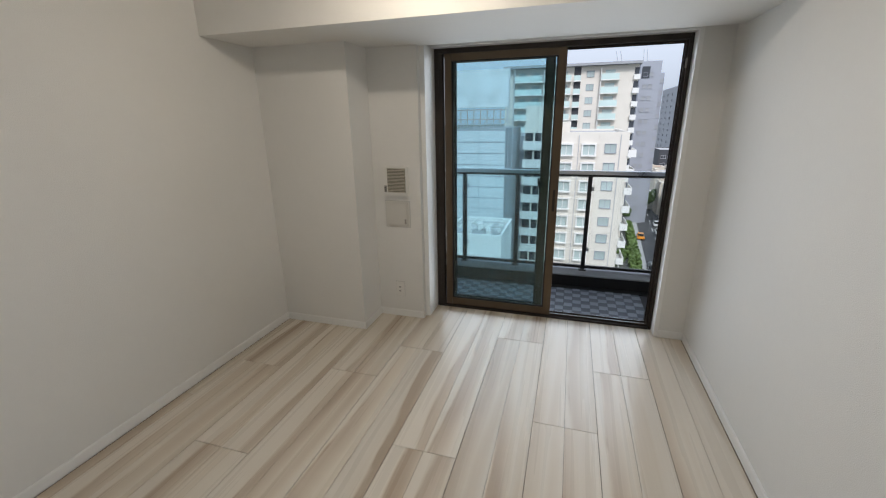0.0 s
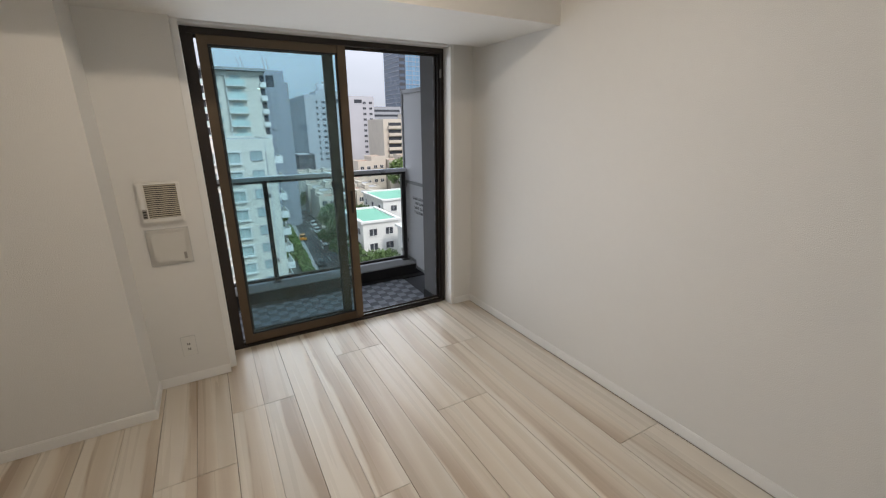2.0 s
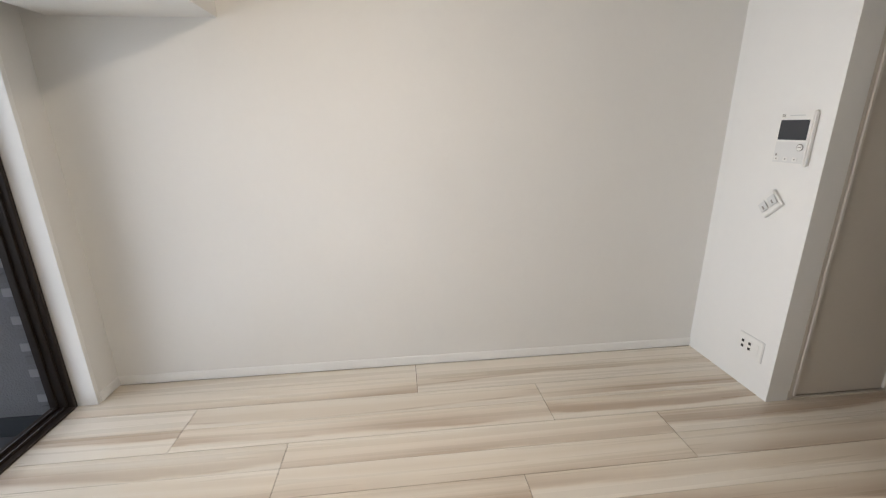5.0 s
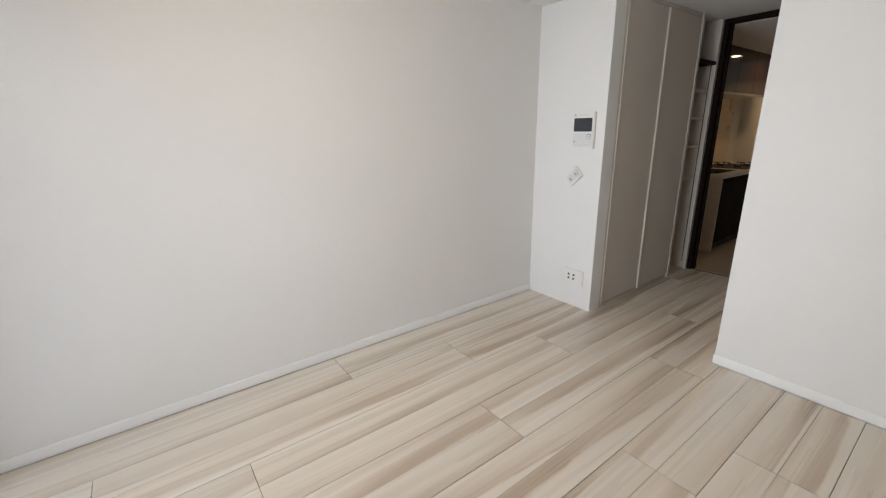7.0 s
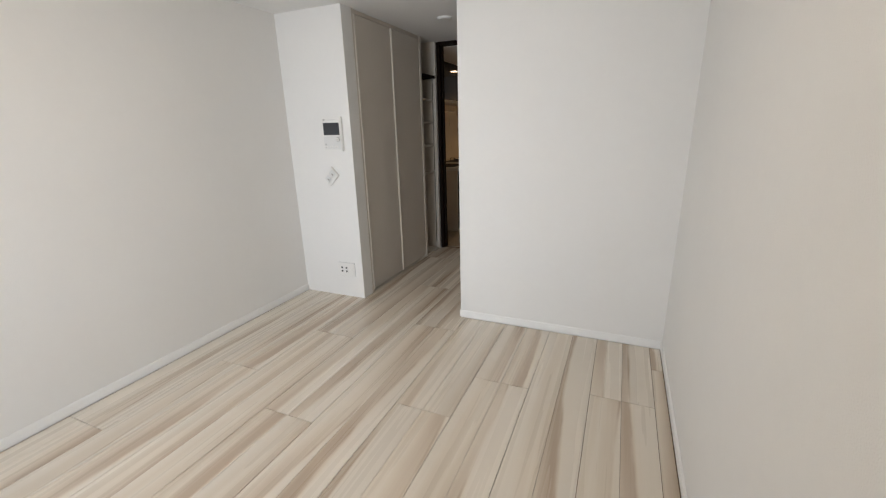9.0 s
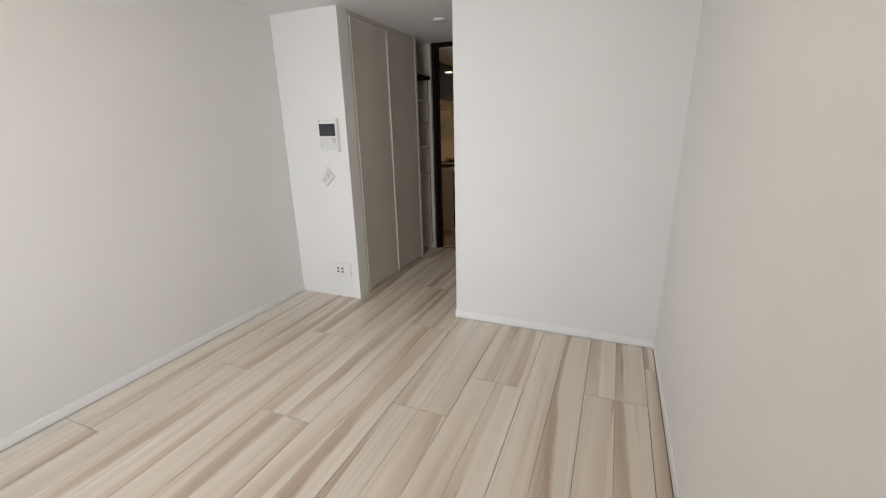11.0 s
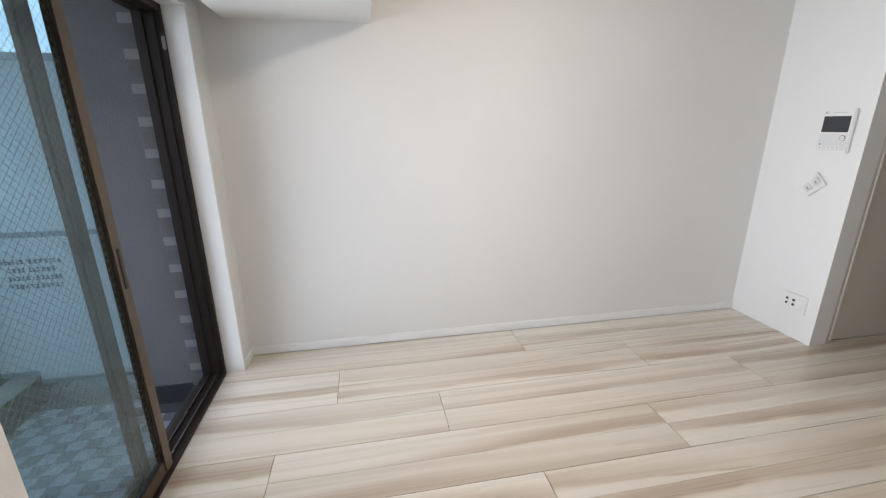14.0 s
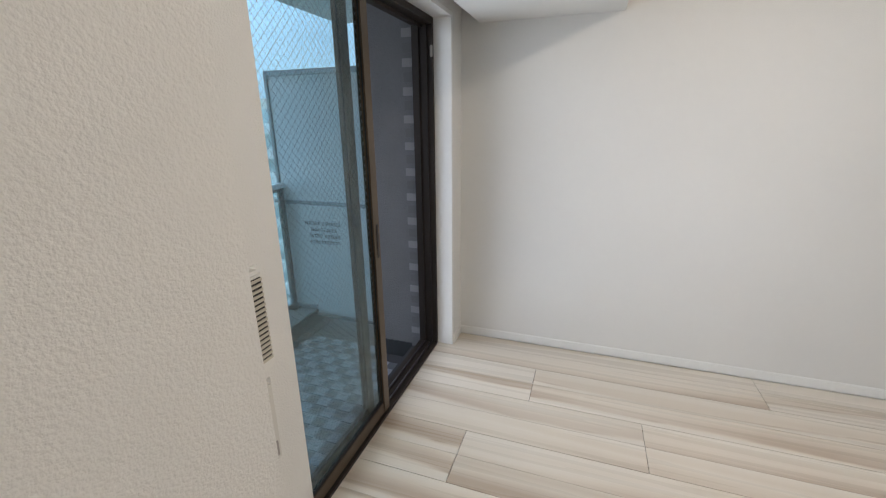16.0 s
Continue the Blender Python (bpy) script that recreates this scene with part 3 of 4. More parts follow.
def niche():
    t = thing("niche_shelves", (0.45, -2.1, 0), "pale greige open niche with fixed shelves beside the closet", "shelves")
    part("base_board", boxes((0.24, 0.63, -2.269, -1.946, 0.0, 0.012)), DOOR_PANEL, t)
    part("back_panel", boxes((0.63, 0.65, -2.27, -1.945, 0.0, ZC)), DOOR_PANEL, t)
    part("side_panel", boxes((0.225, 0.65, -2.295, -2.27, 0.0, ZC)), DOOR_PANEL, t)
    part("groove", boxes((0.262, 0.270, -2.2715, -2.2695, 0.08, 1.93)), SLOT, t, "dark vertical slot")
    for z in (0.94, 1.235, 1.485, 1.722):
        part("shelf", boxes((0.262, 0.63, -2.269, -1.946, z - 0.02, z), bevel=0.002), DOOR_PANEL, t)
    part("top_shelf", boxes((0.228, 0.63, -2.269, -1.946, 1.930, 1.960), bevel=0.003), FRAME_DARK, t, "dark top shelf")


niche()

doorway = thing("door_frame", (-0.2, DOOR_Y, 0), "dark brown full-height door frame to the kitchen", "door frame", kind="structure")
part("jamb", boxes((0.185, 0.225, DOOR_Y - 0.09, DOOR_Y + 0.035, 0.0, 2.268), bevel=0.003), FRAME_DARK, doorway)
part("jamb", boxes((HALL_W, HALL_W + 0.04, DOOR_Y - 0.09, DOOR_Y + 0.035, 0.0, 2.268), bevel=0.003), FRAME_DARK, doorway)
part("head", boxes((HALL_W, 0.225, DOOR_Y - 0.09, DOOR_Y + 0.035, 2.268, 2.299), bevel=0.002), FRAME_DARK, doorway)
part("stop", boxes((0.172, 0.185, DOOR_Y - 0.05, DOOR_Y - 0.02, 0.0, 2.268)), FRAME_DARK, doorway)
setting("wall_beside_door", boxes((0.225, 0.95, DOOR_Y - 0.09, -2.295, 0.0, ZC)), WALLPAPER, "white wall end beside the door frame")


def ceiling_fitting():
    t = thing("downlight", (-0.267, -1.38, ZC), "small white round downlight in the hall ceiling, off", "downlight")
    bm = rod(bmesh.new(), (-0.267, -1.38, ZC - 0.012), (-0.267, -1.38, ZC), 0.06, 32)
    smooth(part("ring", bm, WHITE_TRIM, t))
    bm = rod(bmesh.new(), (-0.267, -1.38, ZC - 0.016), (-0.267, -1.38, ZC - 0.012), 0.042, 32)
    part("lens", bm, PLASTIC, t, "unlit lens")


ceiling_fitting()

# ---- kitchen ----
def kitchen():
    y0, y1, x0, x1 = -4.9, -3.10, 0.30, 0.95
    base = thing("base_cabinet", (0.6, -4.0, 0), "kitchen base cabinet with dark fronts and cream end panel", "cabinet")
    part("end_panel", boxes((x0 + 0.01, x1, y1 - 0.022, y1, 0.0, 0.845), bevel=0.002), CREAM, base, "cream end panel")
    part("plinth", boxes((x0 + 0.06, x1, y0, y1 - 0.022, 0.0, 0.10)), IRON, base)
    part("body", boxes((x0 + 0.03, x1, y0, y1 - 0.022, 0.10, 0.845)), FRAME_DARK, base)
    for k in range(4):
        a = y1 - 0.024 - 0.45 * k
        d = part("door", boxes((x0 + 0.008, x0 + 0.028, a - 0.446, a, 0.104, 0.84), bevel=0.002), CABINET_MATT, base)
        part("handle", boxes((x0 - 0.008, x0 + 0.008, a - 0.40, a - 0.05, 0.80, 0.815), bevel=0.003), FRAME_DARK, d)
    top = thing("worktop", (0.6, -4.0, 0.845), "pale kitchen worktop with inset sink", "worktop")
    part("slab", boxes((x0 - 0.012, x1, y0, -3.78, 0.845, 0.885), (x0 - 0.012, 0.40, -3.78, -3.18, 0.845, 0.885), (0.80, x1, -3.78, -3.18, 0.845, 0.885), (x0 - 0.012, x1, -3.18, y1 + 0.012, 0.845, 0.885)), WORKTOP, top)
    part("sink", boxes((0.40, 0.80, -3.78, -3.18, 0.70, 0.71), (0.40, 0.406, -3.78, -3.18, 0.71, 0.882), (0.794, 0.80, -3.78, -3.18, 0.71, 0.882), (0.406, 0.794, -3.186, -3.18, 0.71, 0.882), (0.406, 0.794, -3.78, -3.774, 0.71, 0.882)), CHROME, top, "steel sink bowl")
    tap = thing("kitchen_tap", (0.85, -3.45, 0.885), "chrome kitchen tap behind the sink", "tap")
    bm = rod(bmesh.new(), (0.85, -3.45, 0.885), (0.85, -3.45, 1.10), 0.016)
    smooth(part("column", bm, CHROME, tap))
    bm = rod(bmesh.new(), (0.85, -3.45, 1.09), (0.64, -3.40, 1.13), 0.012)
    smooth(part("spout", bm, CHROME, tap))
    bm = rod(bmesh.new(), (0.85, -3.45, 1.10), (0.86, -3.38, 1.16), 0.007)
    smooth(part("lever", bm, CHROME, tap))
    hob = thing("gas_hob", (0.62, -4.2, 0.885), "black gas hob with iron pan supports", "hob")
    part("plate", boxes((0.36, 0.88, -4.5, -3.92, 0.885, 0.893), bevel=0.002), IRON, hob)
    for cx, cy in ((0.50, -4.06), (0.50, -4.36), (0.75, -4.21)):
        bm = rod(bmesh.new(), (cx, cy, 0.893), (cx, cy, 0.912), 0.04, 20)
        part("burner", bm, IRON, hob)
        bm = bmesh.new()
        for a in range(4):
            dx, dy = math.cos(a * math.pi / 2), math.sin(a * math.pi / 2)
            rod(bm, (cx + 0.03 * dx, cy + 0.03 * dy, 0.93), (cx + 0.11 * dx, cy + 0.11 * dy, 0.93), 0.005, 6)
            rod(bm, (cx + 0.11 * dx, cy + 0.11 * dy, 0.893), (cx + 0.11 * dx, cy + 0.11 * dy, 0.933), 0.005, 6)
        part("pan_support", bm, IRON, hob)
    setting("splashback", boxes((0.938, 0.95, y0, -2.43, 0.885, 1.78)), BACKSPLASH, "plain beige kitchen splashback")
    up = thing("wall_cabinet", (0.76, -4.0, 1.757), "dark glossy kitchen wall cabinet", "cabinet")
    part("body", boxes((0.60, 0.938, -4.86, -3.28, 1.78, 2.262)), CABINET_DARK, up)
    for k in range(3):
        a = -3.282 - 0.52 * k
        part("door", boxes((0.578, 0.598, a - 0.516, a, 1.78, 2.262), bevel=0.002), CABINET_DARK, up)
    part("bottom_board", boxes((0.59, 0.938, -4.86, -3.28, 1.757, 1.78)), CREAM, up, "pale underside board")
    bar = thing("utensil_rail", (0.92, -3.8, 1.65), "thin steel utensil rail on the splashback", "rail")
    bm = rod(bmesh.new(), (0.90, -4.5, 1.66), (0.90, -3.1, 1.66), 0.006)
    part("bar", bm, CHROME, bar)
    for y in (-4.45, -3.8, -3.15):
        bm = rod(bmesh.new(), (0.90, y, 1.66), (0.938, y, 1.66), 0.005)
        part("bracket", bm, CHROME, bar)
    drop = setting("kitchen_ceiling", boxes((-0.95, 0.95, -5.2, -2.43, 2.266, ZC)), CEILING, "flat kitchen ceiling")
    light = thing("downlight", (0.30, -4.42, 2.266), "lit warm round downlight in the kitchen ceiling", "downlight")
    bm = rod(bmesh.new(), (0.30, -4.42, 2.258), (0.30, -4.42, 2.266), 0.06, 28)
    part("ring", bm, WHITE_TRIM, light)
    bm = rod(bmesh.new(), (0.30, -4.42, 2.252), (0.30, -4.42, 2.258), 0.045, 28)
    part("lens", bm, DOWNLIGHT_LENS, light, "glowing warm lens")


kitchen()
setting("kitchen_floor", boxes((-0.95, 0.95, -5.2, DOOR_Y - 0.05, -0.12, 0.0)), surface("kitchen_floor_sheet", (0.36, 0.29, 0.215), 0.35, vary=0.06, scale=3.0), "pale beige kitchen floor")

# ---- balcony ----
BZ = -0.185
setting("balcony_floor", boxes((-2.6, 1.6, 3.27, 4.36, BZ - 0.2, BZ - 0.008)), BALCONY_BED, "dark balcony slab")
setting("threshold", boxes((-1.022, 0.694, 3.27, 3.35, BZ - 0.1, -0.075)), BALCONY_BED, "dark step below the window frame")
setting("balcony_gutter", boxes((-2.6, 1.6, 4.265, 4.352, BZ - 0.006, BZ + 0.003)), GUTTER, "dark balcony gutter")
setting("balcony_kerb", boxes((-2.6, 1.6, 4.356, 4.70, -0.5, -0.062), bevel=0.004), KERB, "raised grey balcony edge")
setting("kerb_face", boxes((-2.6, 1.6, 4.348, 4.356, BZ - 0.02, -0.072)), GUTTER, "dark face of the balcony edge")


def railing():
    t = thing("balcony_railing", (-0.4, 4.55, -0.062), "dark metal balcony railing with clear glass panels", "railing")
    part("cap", boxes((-2.6, 0.96, 4.515, 4.585, 0.968, 1.005), bevel=0.006), RAIL_TOP, t, "flat grey metal handrail")
    part("under_rail", boxes((-2.6, 0.95, 4.530, 4.570, 0.945, 0.968)), RAIL_BRONZE, t)
    part("bottom_rail", boxes((-2.6, 0.94, 4.532, 4.568, -0.040, -0.010), bevel=0.003), RAIL_BRONZE, t)
    posts = (-2.4, -1.75, -1.103, -0.515, 0.213, 0.925)
    for x in posts:
        p = part("post", boxes((x - 0.021, x + 0.021, 4.530, 4.572, -0.062, 0.945), bevel=0.003), RAIL_BRONZE, t)
        part("foot_plate", boxes((x - 0.04, x + 0.04, 4.505, 4.595, -0.062, -0.052), bevel=0.002), RAIL_BRONZE, p)
        for z in (0.15, 0.80):
            part("clamp", boxes((x + 0.021, x + 0.045, 4.538, 4.564, z, z + 0.04), bevel=0.002), ALU_GREY, p)
    for a, b in zip(posts, posts[1:]):
        g = part("pane", boxes((a + 0.03, b - 0.03, 4.546, 4.554, -0.010, 0.944)), CLEAR_GLASS, t, "clear glass panel")
        g.visible_shadow = False


railing()


def partition():
    x, ya, yk, yb = 0.97, 3.645, 4.345, 4.60
    t = thing("balcony_partition", (x, 4.1, -0.12), "pale grey balcony partition board with printed notice", "partition")
    part("frame", boxes((x - 0.012, x + 0.03, yb - 0.03, yb, -0.055, 1.82), (x - 0.012, x + 0.03, ya, ya + 0.025, -0.12, 1.82), (x - 0.012, x + 0.03, ya + 0.025, yb - 0.03, 1.78, 1.82), (x - 0.012, x + 0.03, ya + 0.025, yk, -0.12, -0.09), (x - 0.012, x + 0.03, yk, yb - 0.03, -0.055, -0.025), bevel=0.003), ALU_GREY, t)
    part("mid_rail", boxes((x - 0.014, x + 0.028, ya + 0.025, yb - 0.03, 0.84, 0.87), bevel=0.003), ALU_GREY, t)
    part("panel", boxes((x, x + 0.016, ya + 0.025, yb - 0.03, 0.87, 1.78)), PANEL_GREY, t)
    low = part("panel", boxes((x, x + 0.016, ya + 0.025, yk, -0.09, 0.84), (x, x + 0.016, yk, yb - 0.03, -0.025, 0.84)), PANEL_GREY, t)
    bm = bmesh.new()
    rnd = random.Random(4)
    for z, runs in ((0.683, ((4.385, 4.250), (4.225, 4.060))), (0.632, ((4.335, 4.240), (4.232, 4.085))), (0.581, ((4.345, 4.235), (4.205, 4.075))), (0.530, ((4.350, 4.070),))):
        for y, end in runs:
            while y > end + 0.012:
                w = rnd.choice((0.014, 0.019, 0.022))
                for dz in (0.0, 0.010, 0.020):
                    if rnd.random() < 0.85:
                        box(bm, x - 0.0016, x, y - w, y, z + dz - 0.0026, z + dz + 0.0026)
                box(bm, x - 0.0016, x, y - w * 0.6, y - w * 0.4, z - 0.004, z + 0.024)
                y -= w + 0.006
    part("notice", bm, INK, low, "four lines of dark print")
    for z in (0.855, 0.04):
        clamp = part("clamp", boxes((x - 0.075, x - 0.012, yb - 0.045, yb - 0.005, z, z + 0.035), bevel=0.004), CHROME, t, "bright steel clamp to the railing")
        part("bolt", rod(bmesh.new(), (x - 0.045, yb - 0.052, z + 0.018), (x - 0.045, yb - 0.045, z + 0.018), 0.008, 8), ALU_GREY, clamp)


partition()
setting("balcony_soffit", boxes((-3.5, 2.2, 3.352, 4.69, 2.362, 2.56), bevel=0.006), SOFFIT, "pale grey underside of the balcony above")
wing = setting("wing_wall", boxes((0.715, 1.0, 3.352, 3.632, -0.6, 2.36), (0.690, 0.694, 3.272, 3.352, -0.6, 2.36)), CONCRETE_DARK, "rough dark grey balcony wing wall")
setting("wing_skirt", boxes((0.707, 0.715, 3.352, 3.640, BZ - 0.05, BZ + 0.115), (0.715, 0.80, 3.632, 3.640, BZ - 0.05, BZ + 0.115)), SKIRT_DARK, "dark band at the foot of the wing wall")
for k in range(30):
    pale, z = k % 2 == 0, -0.10 + 0.0785 * k
    half = 0.023 if pale else 0.026
    d = 0.0 if pale else 0.006
    bm = boxes((0.682 + d / 2, 0.690, 3.282, 3.348 - d, z - half, z + half), bevel=0.0015)
    part("tile", bm, TILE_LIGHT if pale else TILE_DARK, wing)
setting("balcony_end_west", boxes((-2.6, -2.5, 3.352, 4.36, -0.6, 2.358)), CONCRETE_DARK, "plain grey balcony end wall")

# ---- the city below ----
GZ = -28.0
ASPHALT = surface("asphalt", (0.052, 0.053, 0.056), 0.85, vary=0.15, scale=0.4)
GROUND = surface("city_ground", (0.11, 0.115, 0.10), 0.9, vary=0.35, scale=0.06)
C_CREAM = surface("cream_facade", (0.66, 0.62, 0.56), 0.8, vary=0.06, scale=0.25)
C_WHITE = surface("white_facade", (0.70, 0.69, 0.67), 0.8, vary=0.06, scale=0.25)
C_GREY = surface("grey_facade", (0.30, 0.315, 0.36), 0.8, vary=0.07, scale=0.2)
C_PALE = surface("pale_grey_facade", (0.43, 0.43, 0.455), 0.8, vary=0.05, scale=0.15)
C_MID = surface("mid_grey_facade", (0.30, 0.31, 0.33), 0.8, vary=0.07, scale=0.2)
C_DARK = surface("dark_facade", (0.045, 0.047, 0.055), 0.7, vary=0.15, scale=0.3)
C_BEIGE = surface("beige_facade", (0.50, 0.45, 0.38), 0.85, vary=0.09, scale=0.25)
C_PANEL = surface("pale_metal_cladding", (0.57, 0.60, 0.62), 0.55, vary=0.07, scale=0.3)
C_STAIN = surface("stained_concrete", (0.62, 0.64, 0.65), 0.85, vary=0.28, scale=0.5)
C_TILE_ROOF = surface("terracotta_roof", (0.34, 0.22, 0.16), 0.85, vary=0.2, scale=0.4)
C_ROOF = surface("grey_roof", (0.32, 0.32, 0.32), 0.9, vary=0.15, scale=0.3)
C_GREEN_ROOF = surface("green_roof_coating", (0.17, 0.42, 0.31), 0.8, vary=0.12, scale=0.25)
C_WIN = surface("window_glass_far", (0.40, 0.475, 0.47), 0.15, vary=0.22, scale=0.4, each=0.7)
C_WIN_DARK = surface("window_dark_far", (0.045, 0.05, 0.06), 0.2, vary=0.3, scale=0.4, each=0.6)
C_GLASS_GREEN = surface("green_balcony_glass", (0.50, 0.62, 0.60), 0.25, vary=0.10, scale=0.4, each=0.3)
C_BLUE_GLASS = surface("blue_curtain_wall", (0.15, 0.29, 0.42), 0.15, vary=0.28, scale=0.06, each=0.6)
C_BLUE_DARK = surface("dark_curtain_wall", (0.09, 0.12, 0.17), 0.25, vary=0.2, scale=0.06, each=0.5)
C_STEEL = surface("painted_steel", (0.42, 0.43, 0.45), 0.5, metal=0.3)
LEAF = surface("leaves", (0.075, 0.125, 0.040), 0.7, vary=0.5, scale=0.7, each=0.3)
LEAF_LIGHT = surface("light_leaves", (0.105, 0.165, 0.045), 0.7, vary=0.45, scale=0.7, each=0.3)
BARK = surface("bark", (0.09, 0.065, 0.045), 0.9)
PAINT_WHITE = surface("car_white", (0.72, 0.72, 0.72), 0.25)
PAINT_ORANGE = surface("car_orange", (0.75, 0.30, 0.04), 0.3)
PAINT_DARK = surface("car_dark", (0.04, 0.045, 0.05), 0.25)
LINE_WHITE = surface("road_paint", (0.62, 0.62, 0.60), 0.8)

setting("ground", boxes((-2500, 2500, 20, 3000, GZ - 1, GZ), (-2500, 2500, -400, 20, GZ - 1, GZ)), GROUND, "city ground far below the balcony")


def strip(name, a, b, w0, w1, z, material, label):
    """A flat strip of street from a to b with its widths at both ends."""
    bm = bmesh.new()
    a, b = Vector((*a, 0)), Vector((*b, 0))
    side = (b - a).cross(Vector((0, 0, 1))).normalized()
    pts = [a - side * w0 / 2, a + side * w0 / 2, b + side * w1 / 2, b - side * w1 / 2]
    lo = [bm.verts.new((p.x, p.y, GZ - 0.2)) for p in pts]
    hi = [bm.verts.new((p.x, p.y, GZ + z)) for p in pts]
    bm.faces.new(hi)
    bm.faces.new(lo[::-1])
    for i in range(4):
        bm.faces.new((lo[i], lo[(i + 1) % 4], hi[(i + 1) % 4], hi[i]))
    return setting(name, bm, material, label)


strip("road", (15.0, 30), (25.5, 150), 6.5, 7.0, 0.02, ASPHALT, "asphalt street between the blocks")
strip("pavement", (11.5, 30), (20.6, 150), 1.6, 1.6, 0.14, C_ROOF, "pale pavement beside the street")
for k in range(9):
    y = 60 + 10 * k
    strip("road_marking", (15.0 + (y - 30) * 0.0875, y), (15.0 + (y + 4 - 30) * 0.0875, y + 4), 0.18, 0.18, 0.03, LINE_WHITE, "white lane line")


def window_mesh(name, w, h, frame_w, depth, glassmat, framemat, mullion=True):
    """A far window facing -y: frame proud of the wall, panes set back in it."""
    bm = bmesh.new()
    f = frame_w
    box(bm, -w / 2 - f, w / 2 + f, -depth, 0, h / 2, h / 2 + f)
    box(bm, -w / 2 - f, w / 2 + f, -depth * 1.4, 0, -h / 2 - f, -h / 2)
    box(bm, -w / 2 - f, -w / 2, -depth, 0, -h / 2, h / 2)
    box(bm, w / 2, w / 2 + f, -depth, 0, -h / 2, h / 2)
    if mullion:
        box(bm, -0.04, 0.04, -depth * 0.5, 0, -h / 2, h / 2)
    frame_me = mesh_of(name + "_frame", bm, framemat)
    bm = boxes((-w / 2, w / 2, -depth * 0.25, -0.01, -h / 2, h / 2))
    return frame_me, mesh_of(name + "_pane", bm, glassmat)


def add_windows(owner, meshes, spots, turn=0.0):
    for x, y, z in spots:
        win = placed("window", meshes[0], owner, (x, y, z), turn)
        pane = new("pane", meshes[1])
        pane.parent = win


WIN_BAY = window_mesh("bay", 1.7, 1.5, 0.22, 0.35, C_WIN, C_WHITE)
WIN_PLAIN = window_mesh("plain", 1.5, 1.25, 0.08, 0.12, C_WIN, C_GREY)
WIN_TALL = window_mesh("tall", 1.5, 1.3, 0.06, 0.1, C_WIN_DARK, C_WHITE)
WIN_SMALL = window_mesh("small", 1.0, 1.15, 0.10, 0.12, C_WIN_DARK, C_PALE, False)
WIN_FAINT = window_mesh("faint", 0.9, 1.0, 0.06, 0.1, C_MID, C_GREY, False)
WIN_PAIR = window_mesh("pair", 1.7, 1.15, 0.10, 0.12, C_WIN_DARK, C_PALE)
WIN_BALC = window_mesh("balcony_door", 2.2, 1.9, 0.07, 0.1, C_WIN_DARK, C_GREY)


def block(name, label, x0, x1, y0, y1, z1, wall, roof=None, parapet=0.5, overhang=0.0, z0=GZ):
    """A building body with its roof; the wall is one part, roof and parapet others."""
    b = thing(name, ((x0 + x1) / 2, (y0 + y1) / 2, z0), label, "building")
    part("wall", boxes((x0, x1, y0, y1, z0, z1 - 0.05)), wall, b)
    o = overhang
    part("roof", boxes((x0 + 0.2 - o, x1 - 0.2 + o, y0 + 0.2 - o, y1 - 0.2 + o, z1 - 0.05, z1)), roof or C_ROOF, b)
    if parapet:
        p, w = parapet, 0.25
        part("parapet", boxes((x0 - o, x1 + o, y0 - o, y0 + w, z1 - 0.05, z1 + p), (x0 - o, x1 + o, y1 - w, y1 + o, z1 - 0.05, z1 + p), (x0 - o, x0 + w, y0 + w, y1 - w, z1 - 0.05, z1 + p), (x1 - w, x1 + o, y0 + w, y1 - w, z1 - 0.05, z1 + p)), wall, b)
    return b


# white apartment tower, stepped: front block, balcony stack, rear slab
front = block("apartment_block", "cream apartment block with framed bay windows", -2.1, 8.1, 68, 90, -0.75, C_CREAM, C_ROOF, 0.35)
add_windows(front, WIN_BAY, [(x, 67.99, -3.0 - 2.8 * k) for k in range(9) for x in (-0.75, 2.55)])
add_windows(front, WIN_PLAIN, [(5.6, 67.99, -2.8 - 2.8 * k) for k in range(9)])
for k in range(10):
    z = -2.6 - 2.8 * k
    bal = part("balcony", boxes((8.1, 9.2, 67.6, 73, z - 1.4, z - 1.25), (9.1, 9.2, 67.6, 73, z - 1.25, z - 0.35), (8.1, 9.1, 67.6, 67.7, z - 1.25, z - 0.35)), C_WHITE, front)
part("pilaster", boxes((3.9, 4.25, 67.9, 68, GZ, -0.6)), C_CREAM, front)
for x in (1.0, 6.9):
    part("downpipe", boxes((x, x + 0.1, 67.88, 68, GZ, -0.8)), C_PALE, front)

stack = block("apartment_block", "cream apartment wing with a stack of balconies", -7.4, -2.1, 70.5, 92, 3.3, C_CREAM, C_ROOF, 0.3)
part("shaft", boxes((-2.1, -0.4, 74, 92, -0.7, 1.0)), C_CREAM, stack)
for k in range(10):
    z = -1.9 - 2.85 * k
    d = part("balcony", boxes((-7.5, -4.6, 69.2, 70.5, z - 1.25, z - 1.1), (-7.5, -4.6, 69.2, 69.32, z - 1.1, z + 0.1), (-7.5, -7.4, 69.32, 70.5, z - 1.1, z + 0.1)), C_WHITE, stack)
    part("opening", boxes((-7.3, -4.75, 70.42, 70.5, z - 1.1, z + 1.35)), C_WIN_DARK, d)
    part("post", boxes((-5.95, -5.75, 69.32, 70.42, z - 1.1, z + 1.4)), C_CREAM, d)

